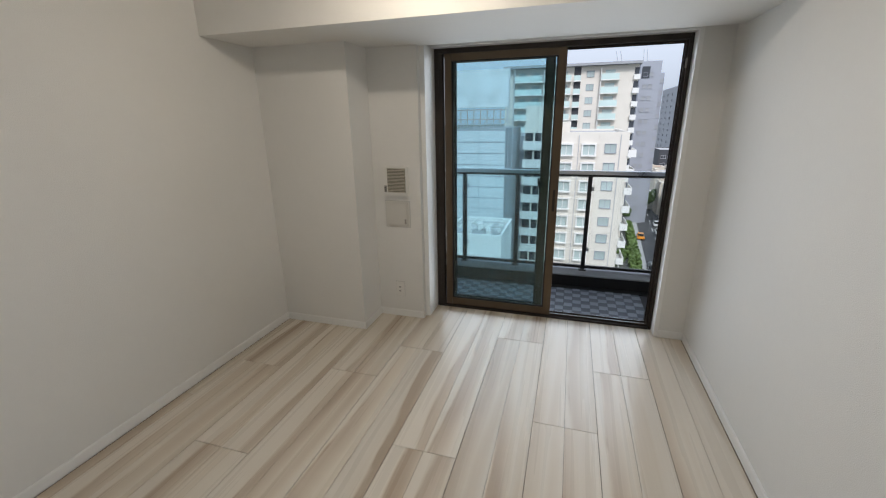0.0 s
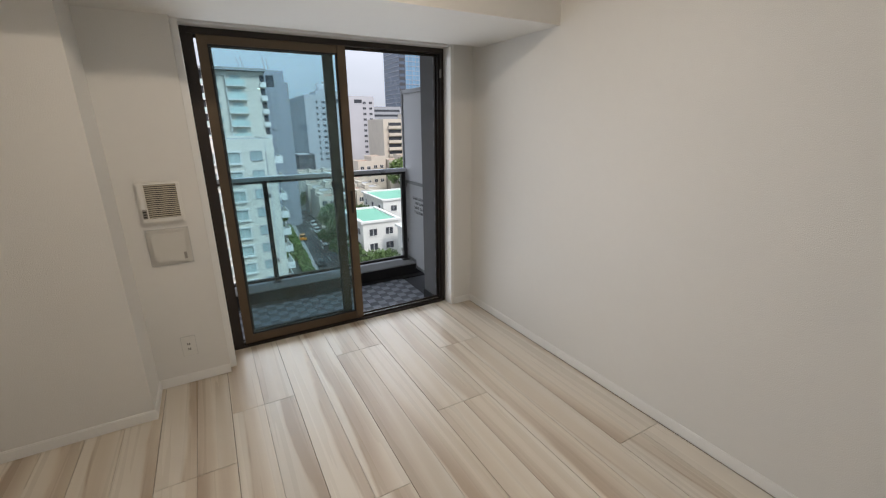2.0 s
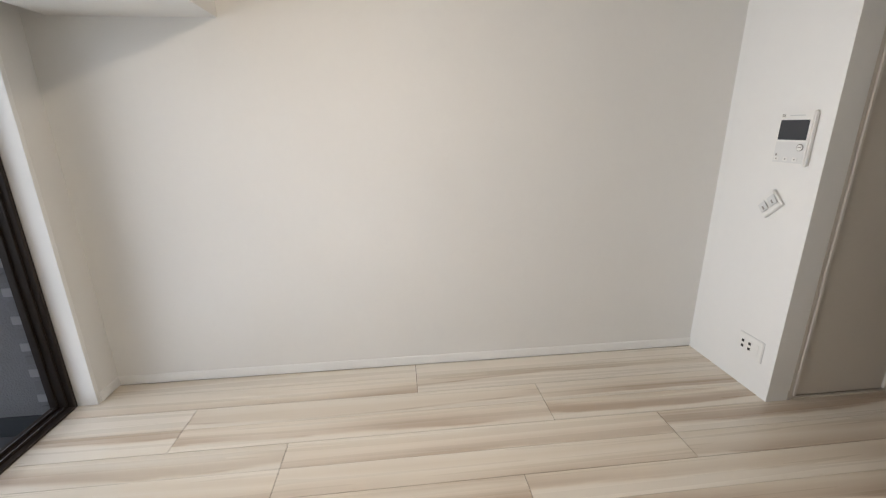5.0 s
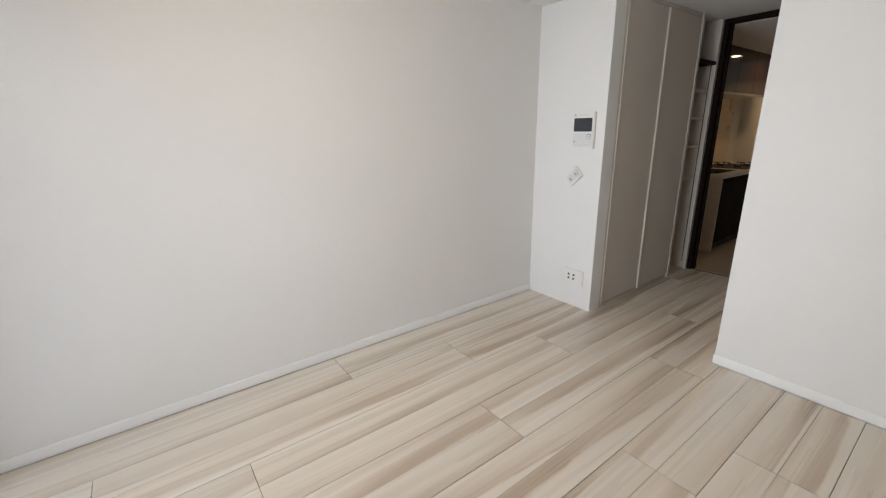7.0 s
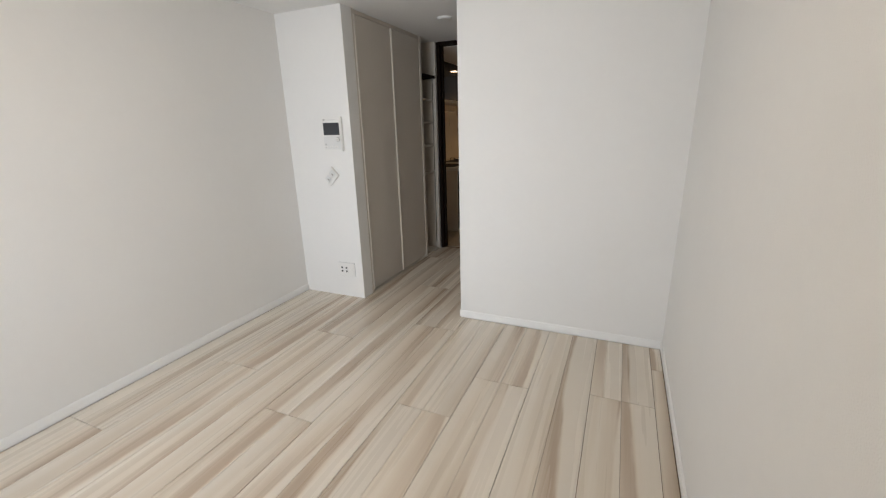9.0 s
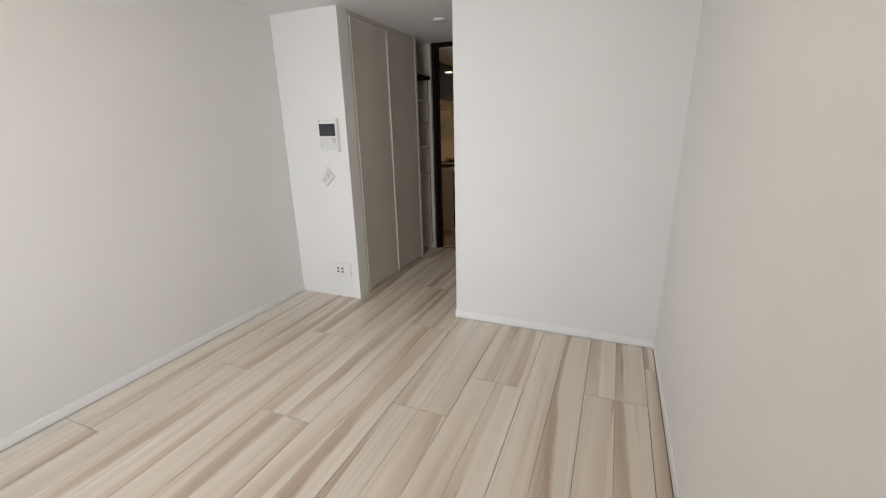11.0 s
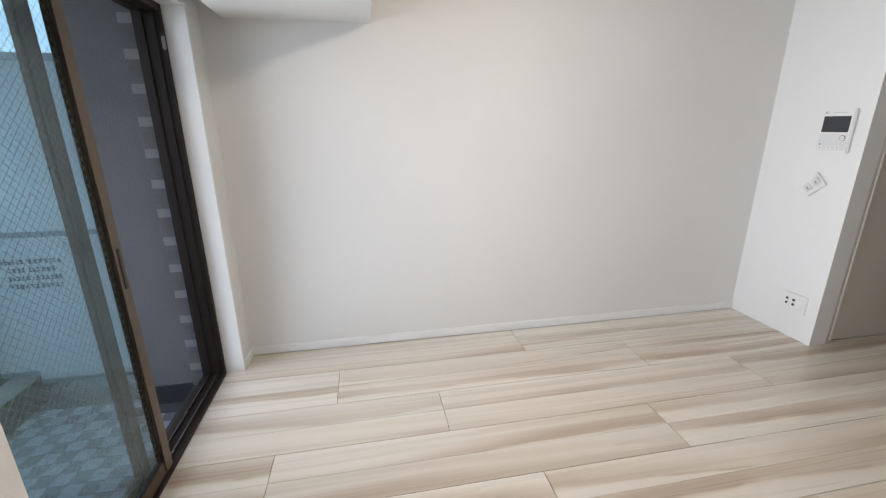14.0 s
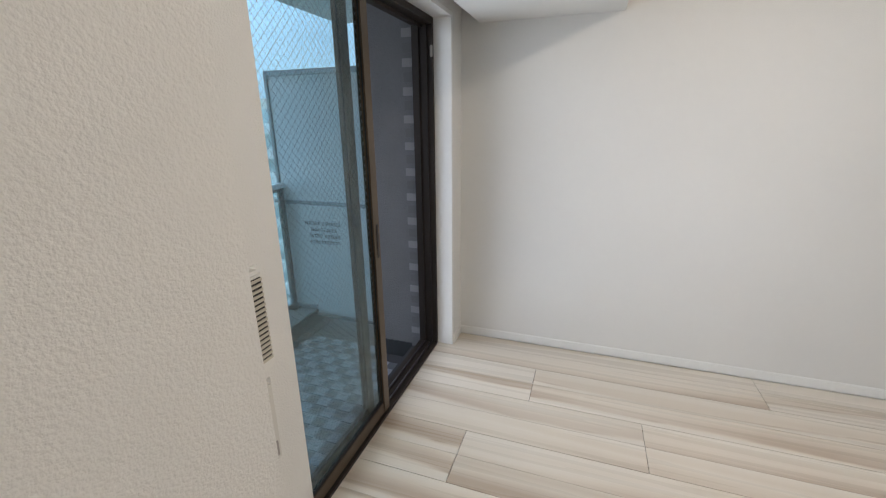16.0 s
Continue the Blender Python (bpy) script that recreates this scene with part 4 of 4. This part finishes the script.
rear = block("apartment_tower", "tall pale apartment tower with green glass balconies", -16.5, 13.2, 108, 126, 13.0, C_CREAM, C_ROOF, 0.0)
part("roof_slab", boxes((-16.9, 13.6, 106.4, 126.4, 13.0, 13.55)), C_MID, rear, "dark projecting roof edge")
# Flat sheet for the notch: its shade is put into the dark colour.
part("recess", boxes((-0.6, 0.9, 107.9, 108.0, -20, 12.9)), C_DARK, rear)
for k in range(9):
    z = 10.1 - 2.86 * k
    for xa, xb, dep in ((-14.2, -7.6, 1.6), (-7.4, -1.1, 1.6), (5.2, 9.2, 1.2)):
        d = part("balcony", boxes((xa, xb, 108 - dep, 108, z - 0.35, z - 0.12), (xa, xa + 0.15, 108 - dep, 108, z - 0.12, z + 2.3)), C_WHITE, rear)
        part("balcony_glass", boxes((xa + 0.1, xb - 0.1, 108 - dep, 108 - dep + 0.06, z - 0.12, z + 1.1)), C_GLASS_GREEN, d, "pale green glass balcony front")
        doors = ((xa + 0.8, xa + 2.6), (xb - 2.6, xb - 0.9)) if xb - xa > 5 else ((xa + 1.0, xb - 0.9),)
        part("opening", boxes(*((a, b, 107.93, 108, z - 0.1, z + 1.95) for a, b in doors)), C_WIN, d)
    d = part("balcony", boxes((-0.7, 1.0, 107.0, 107.9, z - 0.35, z - 0.12)), C_WHITE, rear)
    part("balcony_glass", boxes((-0.6, 0.9, 107.0, 107.06, z - 0.12, z + 0.95)), C_GLASS_GREEN, d)
    part("balcony", boxes((12.2, 13.5, 107.2, 109, z - 0.35, z + 0.75)), C_WHITE, rear)
    part("opening", boxes((12.3, 13.25, 107.94, 108, z + 0.75, z + 2.2)), C_WIN_DARK, rear)
add_windows(rear, WIN_PLAIN, [(3.0, 107.99, 11.3 - 2.86 * k) for k in range(9)])
for x in (9.0, 9.9):
    part("aerial", rod(bmesh.new(), (x, 112, 13.5), (x - 0.7, 112, 16.4), 0.08, 5), C_STEEL, rear)

# grey block with a blank upper wall and steel frame
left = block("office_block", "grey metal-clad office block with blank panels", -15.8, -8.6, 58, 75, 0.2, C_MID, C_ROOF, 0.2)
for k in range(11):
    z = 0.1 - 1.55 * k
    for xa, xb in ((-15.7, -12.35), (-12.25, -8.7)):
        part("panel", boxes((xa, xb, 57.9, 58, z - 1.43, z)), C_PANEL, left)
part("upper_wall", boxes((-16.5, -8.7, 60, 61, 3.2, 8.1)), C_STAIN, left, "stained pale blank wall on a steel frame")
bm = bmesh.new()
for k in range(9):
    x = -16.4 + k * 0.95
    rod(bm, (x, 60.1, 0.1), (x, 60.1, 3.2), 0.07, 5)
    rod(bm, (x, 60.1, 0.1), (x + 0.95, 60.1, 1.6), 0.05, 5)
rod(bm, (-16.4, 60.1, 2.9), (-8.7, 60.1, 2.9), 0.1, 5)
rod(bm, (-16.4, 60.1, 1.6), (-8.7, 60.1, 1.6), 0.08, 5)
part("steel_frame", bm, C_STEEL, left)
bm = bmesh.new()
for x in (-8.35, -7.75):
    rod(bm, (x, 58.3, -6), (x, 58.3, 8.0), 0.05, 5)
for k in range(20):
    rod(bm, (-8.35, 58.3, -6 + 0.7 * k), (-7.75, 58.3, -5.3 + 0.7 * k), 0.03, 4)
part("mast", bm, C_STEEL, left)
side = block("apartment_block", "bluish apartment block behind with balconies", -11.5, -7.9, 80, 95, -1.5, C_GREY, C_ROOF, 0.2)
for k in range(9):
    z = -3.0 - 2.9 * k
    part("balcony", boxes((-9.2, -7.7, 78.9, 80, z - 1.3, z - 0.2)), C_PALE, side)
low = block("low_building", "low white building with machinery on its roof", -14.0, -7.0, 46, 55, -11.8, C_WHITE, C_ROOF, 0.5)
rnd = random.Random(11)
for k in range(22):
    x, y = -12.8 + rnd.random() * 4.8, 47.2 + rnd.random() * 5.5
    part("roof_unit", boxes((x, x + 0.45, y, y + 0.4, -11.8, -11.4 + rnd.random() * 0.6), bevel=0.03), C_WHITE, low)
bm = bmesh.new()
for k in range(6):
    rod(bm, (-12.5 + 0.9 * k, 46.8, -11.0), (-12.2 + 0.9 * k, 53.5, -10.9), 0.06, 6)
for k in range(5):
    rod(bm, (-12.6, 47.4 + 1.3 * k, -10.9), (-7.8, 47.6 + 1.3 * k, -10.9), 0.05, 6)
part("roof_pipes", bm, C_WHITE, low)

# grey towers beyond
slim = block("office_tower", "slim grey tower with small windows", 16.2, 21.3, 130, 150, 15.4, C_GREY, C_ROOF, 0.5)
part("lower_wing", boxes((21.3, 22.4, 131, 150, GZ, 13.0)), C_GREY, slim)
add_windows(slim, WIN_FAINT, [(x, 129.99, 12.6 - 3.0 * k) for k in range(13) for x in (17.6, 19.0)])
add_windows(slim, WIN_FAINT, [(21.9, 130.99, 11.0 - 3.0 * k) for k in range(12)])
part("top_window", boxes((16.6, 18.6, 129.93, 130.0, 11.6, 14.6)), C_WIN_DARK, slim)
for x in (17.4, 18.3):
    part("aerial", rod(bmesh.new(), (x, 135, 15.4), (x - 0.3, 135, 19.5), 0.08, 5), C_STEEL, slim)

wide = block("office_tower", "wide pale grey tower with paired windows", 46.5, 83.0, 225, 270, 15.6, C_PALE, C_ROOF, 0.4)
# West side clad in a darker grey: its shade is put into the colour.
part("shaded_west_face", boxes((46.35, 46.5, 225.1, 270, GZ, 15.6)), C_MID, wide)
for k in range(11):
    z = 12.6 - 2.85 * k
    add_windows(wide, WIN_SMALL, [(52.3, 224.99, z)])
    add_windows(wide, WIN_PAIR, [(55.6, 224.99, z), (77.5, 224.99, z), (81.0, 224.99, z)])
    add_windows(wide, WIN_PAIR, [(46.34, y, z) for y in (232, 243, 254, 264)], -math.pi / 2)
for x in (60.5, 72.0):
    part("loggia", boxes((x, x + 4.2, 224.9, 225.0, 12.4, 14.2)), C_WIN_DARK, wide)
for x, r, h in ((57.5, 2.2, 6.5), (61.0, 2.6, 7.5), (64.0, 1.4, 4.5)):
    smooth(part("water_tank", rod(bmesh.new(), (x, 236, 15.6), (x, 236, 15.6 + h), r, 16), C_PALE, wide))
part("penthouse", boxes((54, 68, 232, 246, 15.6, 18.5)), C_PALE, wide)
part("aerial", rod(bmesh.new(), (71, 236, 15.6), (71, 236, 26), 0.12, 5), C_STEEL, wide)
dark = block("low_building", "black low office building", 35.5, 42.5, 196, 215, -11.6, C_DARK, C_ROOF, 0.3)
add_windows(dark, WIN_PAIR, [(37.2 + 2.6 * i, 195.99, -14.2 - 3.2 * k) for i in range(2) for k in range(4)])

# tall glass tower
tower = thing("glass_tower", (198, 420, GZ), "tall blue glass office tower", "building")
part("core", boxes((176.5, 221.5, 400.3, 440, GZ, 150)), C_BLUE_DARK, tower)
panel_me = mesh_of("glass_bay", boxes((-2.05, 2.05, -0.35, 0, -14.5, 14.5)), C_BLUE_GLASS)
for i in range(10):
    for k in range(5):
        placed("glass_bay", panel_me, tower, (184.6 + 3.72 * i + 0.1, 400.3, -6 + 30 * k))
for k in range(38):
    z = -24 + 4.2 * k
    part("floor_band", boxes((182.5, 222.0, 399.75, 400.2, z, z + 0.55), (176.2, 176.5, 401, 440, z, z + 0.5)), C_GREY, tower)
for i in range(11):
    x = 182.6 + 3.72 * i
    part("fin", boxes((x, x + 0.35, 399.6, 399.75, GZ, 150)), C_GREY, tower)
for k in range(26):
    part("loggia", boxes((176.4, 182.2, 400.0, 400.3, -18 + 5.6 * k, -15.2 + 5.6 * k)), C_DARK, tower)

# mid-distance blocks
cream = block("apartment_block", "beige stepped apartment block behind trees", 70, 134, 180, 200, 3.4, C_BEIGE, C_ROOF, 0.3)
part("upper_storey", boxes((86, 128, 184, 200, 3.4, 6.2)), C_BEIGE, cream)
part("stair_tower", boxes((112, 118, 181, 190, 3.4, 7.6)), C_BEIGE, cream)
for k in range(6):
    z = 1.0 - 3.1 * k
    for xa, xb in ((72, 79), (81, 88), (90, 98), (100, 108), (119, 126)):
        d = part("balcony", boxes((xa, xb, 178.4, 180, z - 1.4, z - 0.2)), C_BEIGE, cream)
        part("opening", boxes((xa + 0.4, xb - 0.4, 179.9, 180, z - 0.2, z + 1.2)), C_WIN_DARK, d)
    add_windows(cream, WIN_SMALL, [(x, 179.99, z) for x in (80, 89, 99, 111, 128.5, 131.5)])
add_windows(cream, WIN_PAIR, [(x, 183.99, 4.7) for x in (89, 95, 101, 107, 122, 126)])
for args in (("white office block with strip windows", 92, 104, 250, 265, 4.2, C_WHITE), ("dark grey office block with strip windows", 110, 132, 300, 320, 13.5, C_MID), ("white office block with strip windows", 132, 150, 330, 345, 12, C_WHITE), ("pale grey office block with strip windows", 196, 215, 360, 380, 14, C_PALE), ("grey-blue office tower far away", 332, 352, 505, 530, 52, C_GREY), ("beige block far away", 230, 262, 420, 440, 22, C_BEIGE), ("pale grey block far away", 262, 330, 500, 520, 10, C_PALE)):
    lab, x0, x1, y0, y1, z1, m = args
    b = block("office_block", lab, x0, x1, y0, y1, z1, m, C_ROOF, 0.4)
    zz = z1 - 2.4
    while zz > max(GZ + 3, z1 - 36):
        part("window_band", boxes((x0 + 1, x1 - 1, y0 - 0.08, y0, zz - 0.8, zz + 0.7)), C_WIN_DARK, b)
        zz -= 3.4
east = block("apartment_block", "cream apartment block with deep balconies", 40.5, 52, 37, 60, 3.8, C_CREAM, C_ROOF, 0.3)
for k in range(10):
    z = 1.4 - 2.9 * k
    d = part("balcony", boxes((39.2, 40.5, 37.2, 58, z - 1.3, z - 0.1), (40.5, 50, 35.8, 37, z - 1.3, z - 0.1)), C_WHITE, east)
    part("opening", boxes((40.42, 40.5, 38, 57, z - 0.1, z + 1.5), (41, 50, 36.92, 37, z - 0.1, z + 1.5)), C_WIN, d)

# low white houses with green flat roofs
def green_house(x0, x1, y0, y1, z1):
    b = block("low_house", "low white apartment house with green flat roof", x0, x1, y0, y1, z1, C_WHITE, C_GREEN_ROOF, 0.35, 0.35)
    for k in range(4):
        z = z1 - 1.9 - 2.8 * k
        n = max(2, int((x1 - x0) / 3.6))
        add_windows(b, WIN_TALL, [(x0 + (i + 0.6) * (x1 - x0) / (n + 0.2), y0 - 0.01, z) for i in range(n)])
        m = max(2, int((y1 - y0) / 4.0))
        add_windows(b, WIN_SMALL, [(x0 - 0.01, y0 + (i + 0.5) * (y1 - y0) / m, z) for i in range(m)], -math.pi / 2)
        if k:
            ym = (y0 + y1) / 2
            d = part("balcony", boxes((x0 - 1.1, x0, ym - 1.2, ym + 1.2, z - 1.0, z - 0.88), (x0 - 1.1, x0 - 1.04, ym - 1.2, ym + 1.2, z - 0.88, z + 0.05)), C_WHITE, b)
            part("air_conditioner", boxes((x0 - 0.8, x0 - 0.4, ym - 0.5, ym + 0.4, z - 0.88, z - 0.2), bevel=0.04), C_PALE, d)
    return b


green_house(22.4, 29.5, 72, 85, -16.0)
green_house(27.6, 41.0, 52.5, 68, -16.2)
green_house(33.5, 47.5, 90, 104, -15.6)
green_house(49.0, 63.0, 70, 84, -16.0)
green_house(56.0, 76.0, 100, 114, -15.0)
green_house(66.0, 92.0, 130, 145, -12.5)
for x0, y0 in ((30.0, 70.5), (48.0, 88.0)):
    st = thing("outer_stair", (x0, y0, GZ), "white outside staircase between the houses", "stairs")
    bm = bmesh.new()
    for k in range(4):
        z = GZ + 2.8 * k
        for i in range(8):
            s = i if k % 2 == 0 else 7 - i
            box(bm, x0 + 0.4 * s, x0 + 0.4 * s + 0.42, y0, y0 + 1.4, z + 0.35 * i, z + 0.35 * i + 0.45)
    part("flight", bm, C_WHITE, st)
    part("shaft_wall", boxes((x0 - 0.2, x0, y0, y0 + 1.5, GZ, -17), (x0 + 3.4, x0 + 3.6, y0, y0 + 1.5, GZ, -17)), C_WHITE, st)

# beige terraces
rnd = random.Random(5)
for i in range(7):
    for j in range(4):
        x0, y0 = 25.5 + 5.6 * j + 0.9 * i + rnd.random(), 122 + 10.5 * i
        z1 = -19.6 + 0.9 * rnd.random() + 0.25 * i
        b = block("terrace_house", "beige flat-roofed terrace house", x0, x0 + 5.2, y0, y0 + 6.5, z1, C_BEIGE, C_ROOF if (i + j) % 3 else C_TILE_ROOF, 0.3)
        add_windows(b, WIN_TALL, [(x0 + 1.5 + 2.3 * q, y0 - 0.01, z1 - 1.7 - 2.8 * k) for q in range(2) for k in range(2)])
        part("ridge", boxes((x0 + 0.4, x0 + 1.6, y0 + 1, y0 + 5.5, z1, z1 + 0.9)), C_BEIGE, b)
for i in range(4):
    x0, y0 = 52.5 + 6.8 * i, 165 + 3 * (i % 2)
    b = block("terrace_house", "beige house with brown roof terrace", x0, x0 + 6.3, y0, y0 + 9, -13.2 + 1.5 * (i % 2), C_BEIGE, C_TILE_ROOF, 0.4)
    add_windows(b, WIN_TALL, [(x0 + 1.6 + 2.8 * q, y0 - 0.01, -15.6 - 2.9 * k) for q in range(2) for k in range(3)])
park = block("low_building", "white low pavilion at the end of the street", 19, 32, 152, 162, -23.4, C_WHITE, C_WHITE, 0.3)
add_windows(park, WIN_PAIR, [(21 + 2.6 * i, 151.99, -25.3) for i in range(4)])


# ---- trees, hedges, cars ----
def tree(at, height, radius, material, seed, count=1500, label="leafy green street tree"):
    rnd = random.Random(seed)
    t = thing("tree", at, label, "tree", "street trees")
    ax, ay, az = at
    bm = rod(bmesh.new(), at, (ax + 0.2, ay, az + height * 0.55), 0.24, 8, 0.12)
    tips = []
    for k in range(6):
        a = k * 1.05 + rnd.random()
        tip = (ax + math.cos(a) * radius * 0.55, ay + math.sin(a) * radius * 0.55, az + height * (0.6 + 0.25 * rnd.random()))
        rod(bm, (ax + 0.1, ay, az + height * (0.3 + 0.03 * k)), tip, 0.1, 5, 0.03)
        tips.append(tip)
    part("trunk", bm, BARK, t)
    lobes = [(Vector(p), radius * (0.42 + 0.25 * rnd.random())) for p in tips] + [(Vector((ax, ay, az + height * 0.82)), radius * 0.62)]
    bm = bmesh.new()
    for k in range(count):
        c, r = lobes[k % len(lobes)]
        d = Vector((rnd.gauss(0, 1), rnd.gauss(0, 1), rnd.gauss(0, 0.8))).normalized() * r * (0.55 + 0.5 * rnd.random())
        s = radius * (0.045 + 0.05 * rnd.random())
        rot = Euler((rnd.random() * 6.3, rnd.random() * 6.3, rnd.random() * 6.3)).to_matrix()
        vs = [bm.verts.new(c + d + rot @ Vector(v)) for v in ((-s, -s * 0.6, 0), (s, -s * 0.6, 0.2 * s), (s * 1.1, s * 0.6, 0), (-s * 0.9, s * 0.6, -0.2 * s))]
        bm.faces.new(vs)
    part("crown", bm, material, t)
    return t


TREE_A = tree((20.3, 64.5, GZ), 8.6, 3.4, LEAF, 1, 2600)
TREE_B = tree((29.5, 95, GZ), 11.0, 3.6, LEAF, 2, 2200)
TREE_C = tree((66, 150, GZ), 17.0, 6.0, LEAF_LIGHT, 3, 2600, "bright green park tree")
spots = [(21.0, 74, 0.75), (21.8, 83, 0.9), (23.5, 92, 0.8), (22.0, 98, 0.6), (25.0, 104, 0.95), (26.5, 112, 0.8), (18.0, 136, 0.75), (23.5, 145, 0.8), (28.5, 148, 0.7), (16.0, 128, 0.6), (19.8, 57, 0.7), (31.5, 69.5, 0.55), (24.0, 66, 0.75)]
for k, (x, y, s) in enumerate(spots):
    src = TREE_A if k % 2 else TREE_B
    src.scale = (s, s, s)
    copy_thing(src, pose(x, y, GZ, 0, 0, 47 * k))
for src in (TREE_A, TREE_B):
    src.scale = (1, 1, 1)
for k in range(13):
    s = 0.75 + 0.1 * (k % 4)
    TREE_C.scale = (s, s, s)
    copy_thing(TREE_C, pose(70 + 4.9 * k, 152 + 5 * (k % 3), GZ, 0, 0, 63 * k))
TREE_C.scale = (1, 1, 1)


def hedge(x0, y0, x1, y1, w, h, seed):
    rnd = random.Random(seed)
    bm = bmesh.new()
    n = int(max(abs(x1 - x0), abs(y1 - y0)) * 55)
    for k in range(n):
        f = rnd.random()
        c = Vector((x0 + (x1 - x0) * f + (rnd.random() - 0.5) * w, y0 + (y1 - y0) * f, GZ + rnd.random() ** 0.5 * h))
        s = 0.16 + 0.14 * rnd.random()
        rot = Euler((rnd.random() * 6.3, rnd.random() * 6.3, rnd.random() * 6.3)).to_matrix()
        bm.faces.new([bm.verts.new(c + rot @ Vector(v)) for v in ((-s, -s, 0), (s, -s, 0), (s, s, 0.1), (-s, s, -0.1))])
    t = new("hedge", mesh_of("hedge", bm, LEAF_LIGHT))
    tagged(t, "clipped bright green hedge beside the street", "hedge", kind="stuff")


hedge(13.2, 74, 15.2, 100, 2.2, 1.6, 3)
hedge(10.5, 88, 14.0, 101, 2.4, 1.3, 4)
hedge(15.5, 102, 17.0, 126, 1.8, 1.5, 5)


def car(at, turn, paint, label):
    t = thing("car", (0, 0, 0), label, "car", "cars on the street")
    bm = boxes((-0.85, 0.85, -2.2, 2.2, 0.35, 0.85), bevel=0.12)
    part("body", bm, paint, t)
    bm = boxes((-0.72, 0.72, -1.3, 1.1, 0.85, 1.4), bevel=0.18)
    part("cabin", bm, PAINT_DARK, t)
    part("roof", boxes((-0.62, 0.62, -0.95, 0.75, 1.395, 1.43), bevel=0.02), paint, t)
    for x in (-0.8, 0.62):
        for y in (-1.35, 1.35):
            part("wheel", rod(bmesh.new(), (x, y, 0.31), (x + 0.18, y, 0.31), 0.31, 14), IRON, t)
    t.matrix_basis = Matrix.Translation((at[0], at[1], GZ + 0.03)) @ Matrix.Rotation(radians(turn), 4, "Z")


car((18.6, 112, 0), -5, PAINT_ORANGE, "orange taxi parked on the street")
car((23.8, 118, 0), -5, PAINT_WHITE, "white car parked on the street")
car((24.8, 127, 0), -5, PAINT_WHITE, "white car parked on the street")
car((17.6, 88, 0), -5, PAINT_DARK, "dark car driving on the street")
car((22.5, 104, 0), -5, PAINT_WHITE, "white car parked on the street")

# ---- balcony tiles ----
A_TILE = mesh_of("balcony_tile_a", boxes((-0.0385, 0.0385, -0.0385, 0.0385, 0, 0.010)), BALCONY_A)
B_TILE = mesh_of("balcony_tile_b", boxes((-0.0385, 0.0385, -0.0385, 0.0385, 0, 0.008)), BALCONY_B)
bed = bpy.data.objects["balcony_floor"]
rest = {True: bmesh.new(), False: bmesh.new()}
for i in range(27):
    for j in range(13):
        x, y, pale = 0.68 - 0.08 * i + 0.04, 3.40 + 0.08 * j - 0.03, (i + j) % 2 == 0
        if x > 0.62 and y < 3.66:
            continue
        if i < 14 or (i < 22 and j > 4):
            placed("tile", A_TILE if pale else B_TILE, bed, (x, y, BZ - 0.008))
        else:
            box(rest[pale], x - 0.0385, x + 0.0385, y - 0.0385, y + 0.0385, BZ - 0.008, BZ + 0.002)
for pale, bm in rest.items():
    tagged(part("tiles_beyond", bm, BALCONY_A if pale else BALCONY_B, bed), kind="stuff")

# ---- floor boards ----
floor = setting("floor", boxes((-2.25, 1.05, DOOR_Y - 0.05, SILL, -0.12, -0.006)), SUBFLOOR, "pale ash plank floor")
PITCH, LENGTH, GAP = 0.3211, 1.903, 0.0015
JOINTS = (1.259, 2.465, 1.905, 2.725, 1.556, 2.430, 2.052, 1.310, 1.980, 1.60)
for col, first in enumerate(JOINTS):
    xa, xb = 0.556 - PITCH * col, 0.556 - PITCH * (col - 1)
    lo, hi = max(xa, XW + 0.0105), min(xb, XE - 0.0105)
    ys = [first + LENGTH * k for k in range(-4, 3)]
    for y0, y1 in zip(ys, ys[1:]):
        end = -0.576 if hi < HALL_W + 0.05 else DOOR_Y
        y0, y1 = max(y0, end), min(y1, SILL)
        if y1 - y0 < 0.02:
            continue
        bm = bmesh.new()
        across = bm.loops.layers.uv.new("strip")
        for sa, sb in ((xa, xa + PITCH / 2), (xa + PITCH / 2, xb)):
            edge, wide = sa, PITCH / 2
            sa, sb = max(sa, lo), min(sb, hi)
            if sb - sa < 0.012:
                continue
            g = GAP * 0.55
            had = len(bm.faces)
            box(bm, sa + (GAP if sa == xa else g), sb - (GAP if sb == xb else g), y0 + GAP, y1 - GAP, -0.006, 0.0)
            bm.faces.ensure_lookup_table()
            for f in bm.faces[had:]:
                for lp in f.loops:
                    lp[across].uv = ((lp.vert.co.x - edge) / wide, lp.vert.co.y)
        cx, cy = (lo + hi) / 2, (y0 + y1) / 2
        bmesh.ops.translate(bm, verts=bm.verts[:], vec=(-cx, -cy, 0))
        o = new("plank", mesh_of("plank", bm, BOARD))
        o.parent, o.location = floor, (cx, cy, 0)
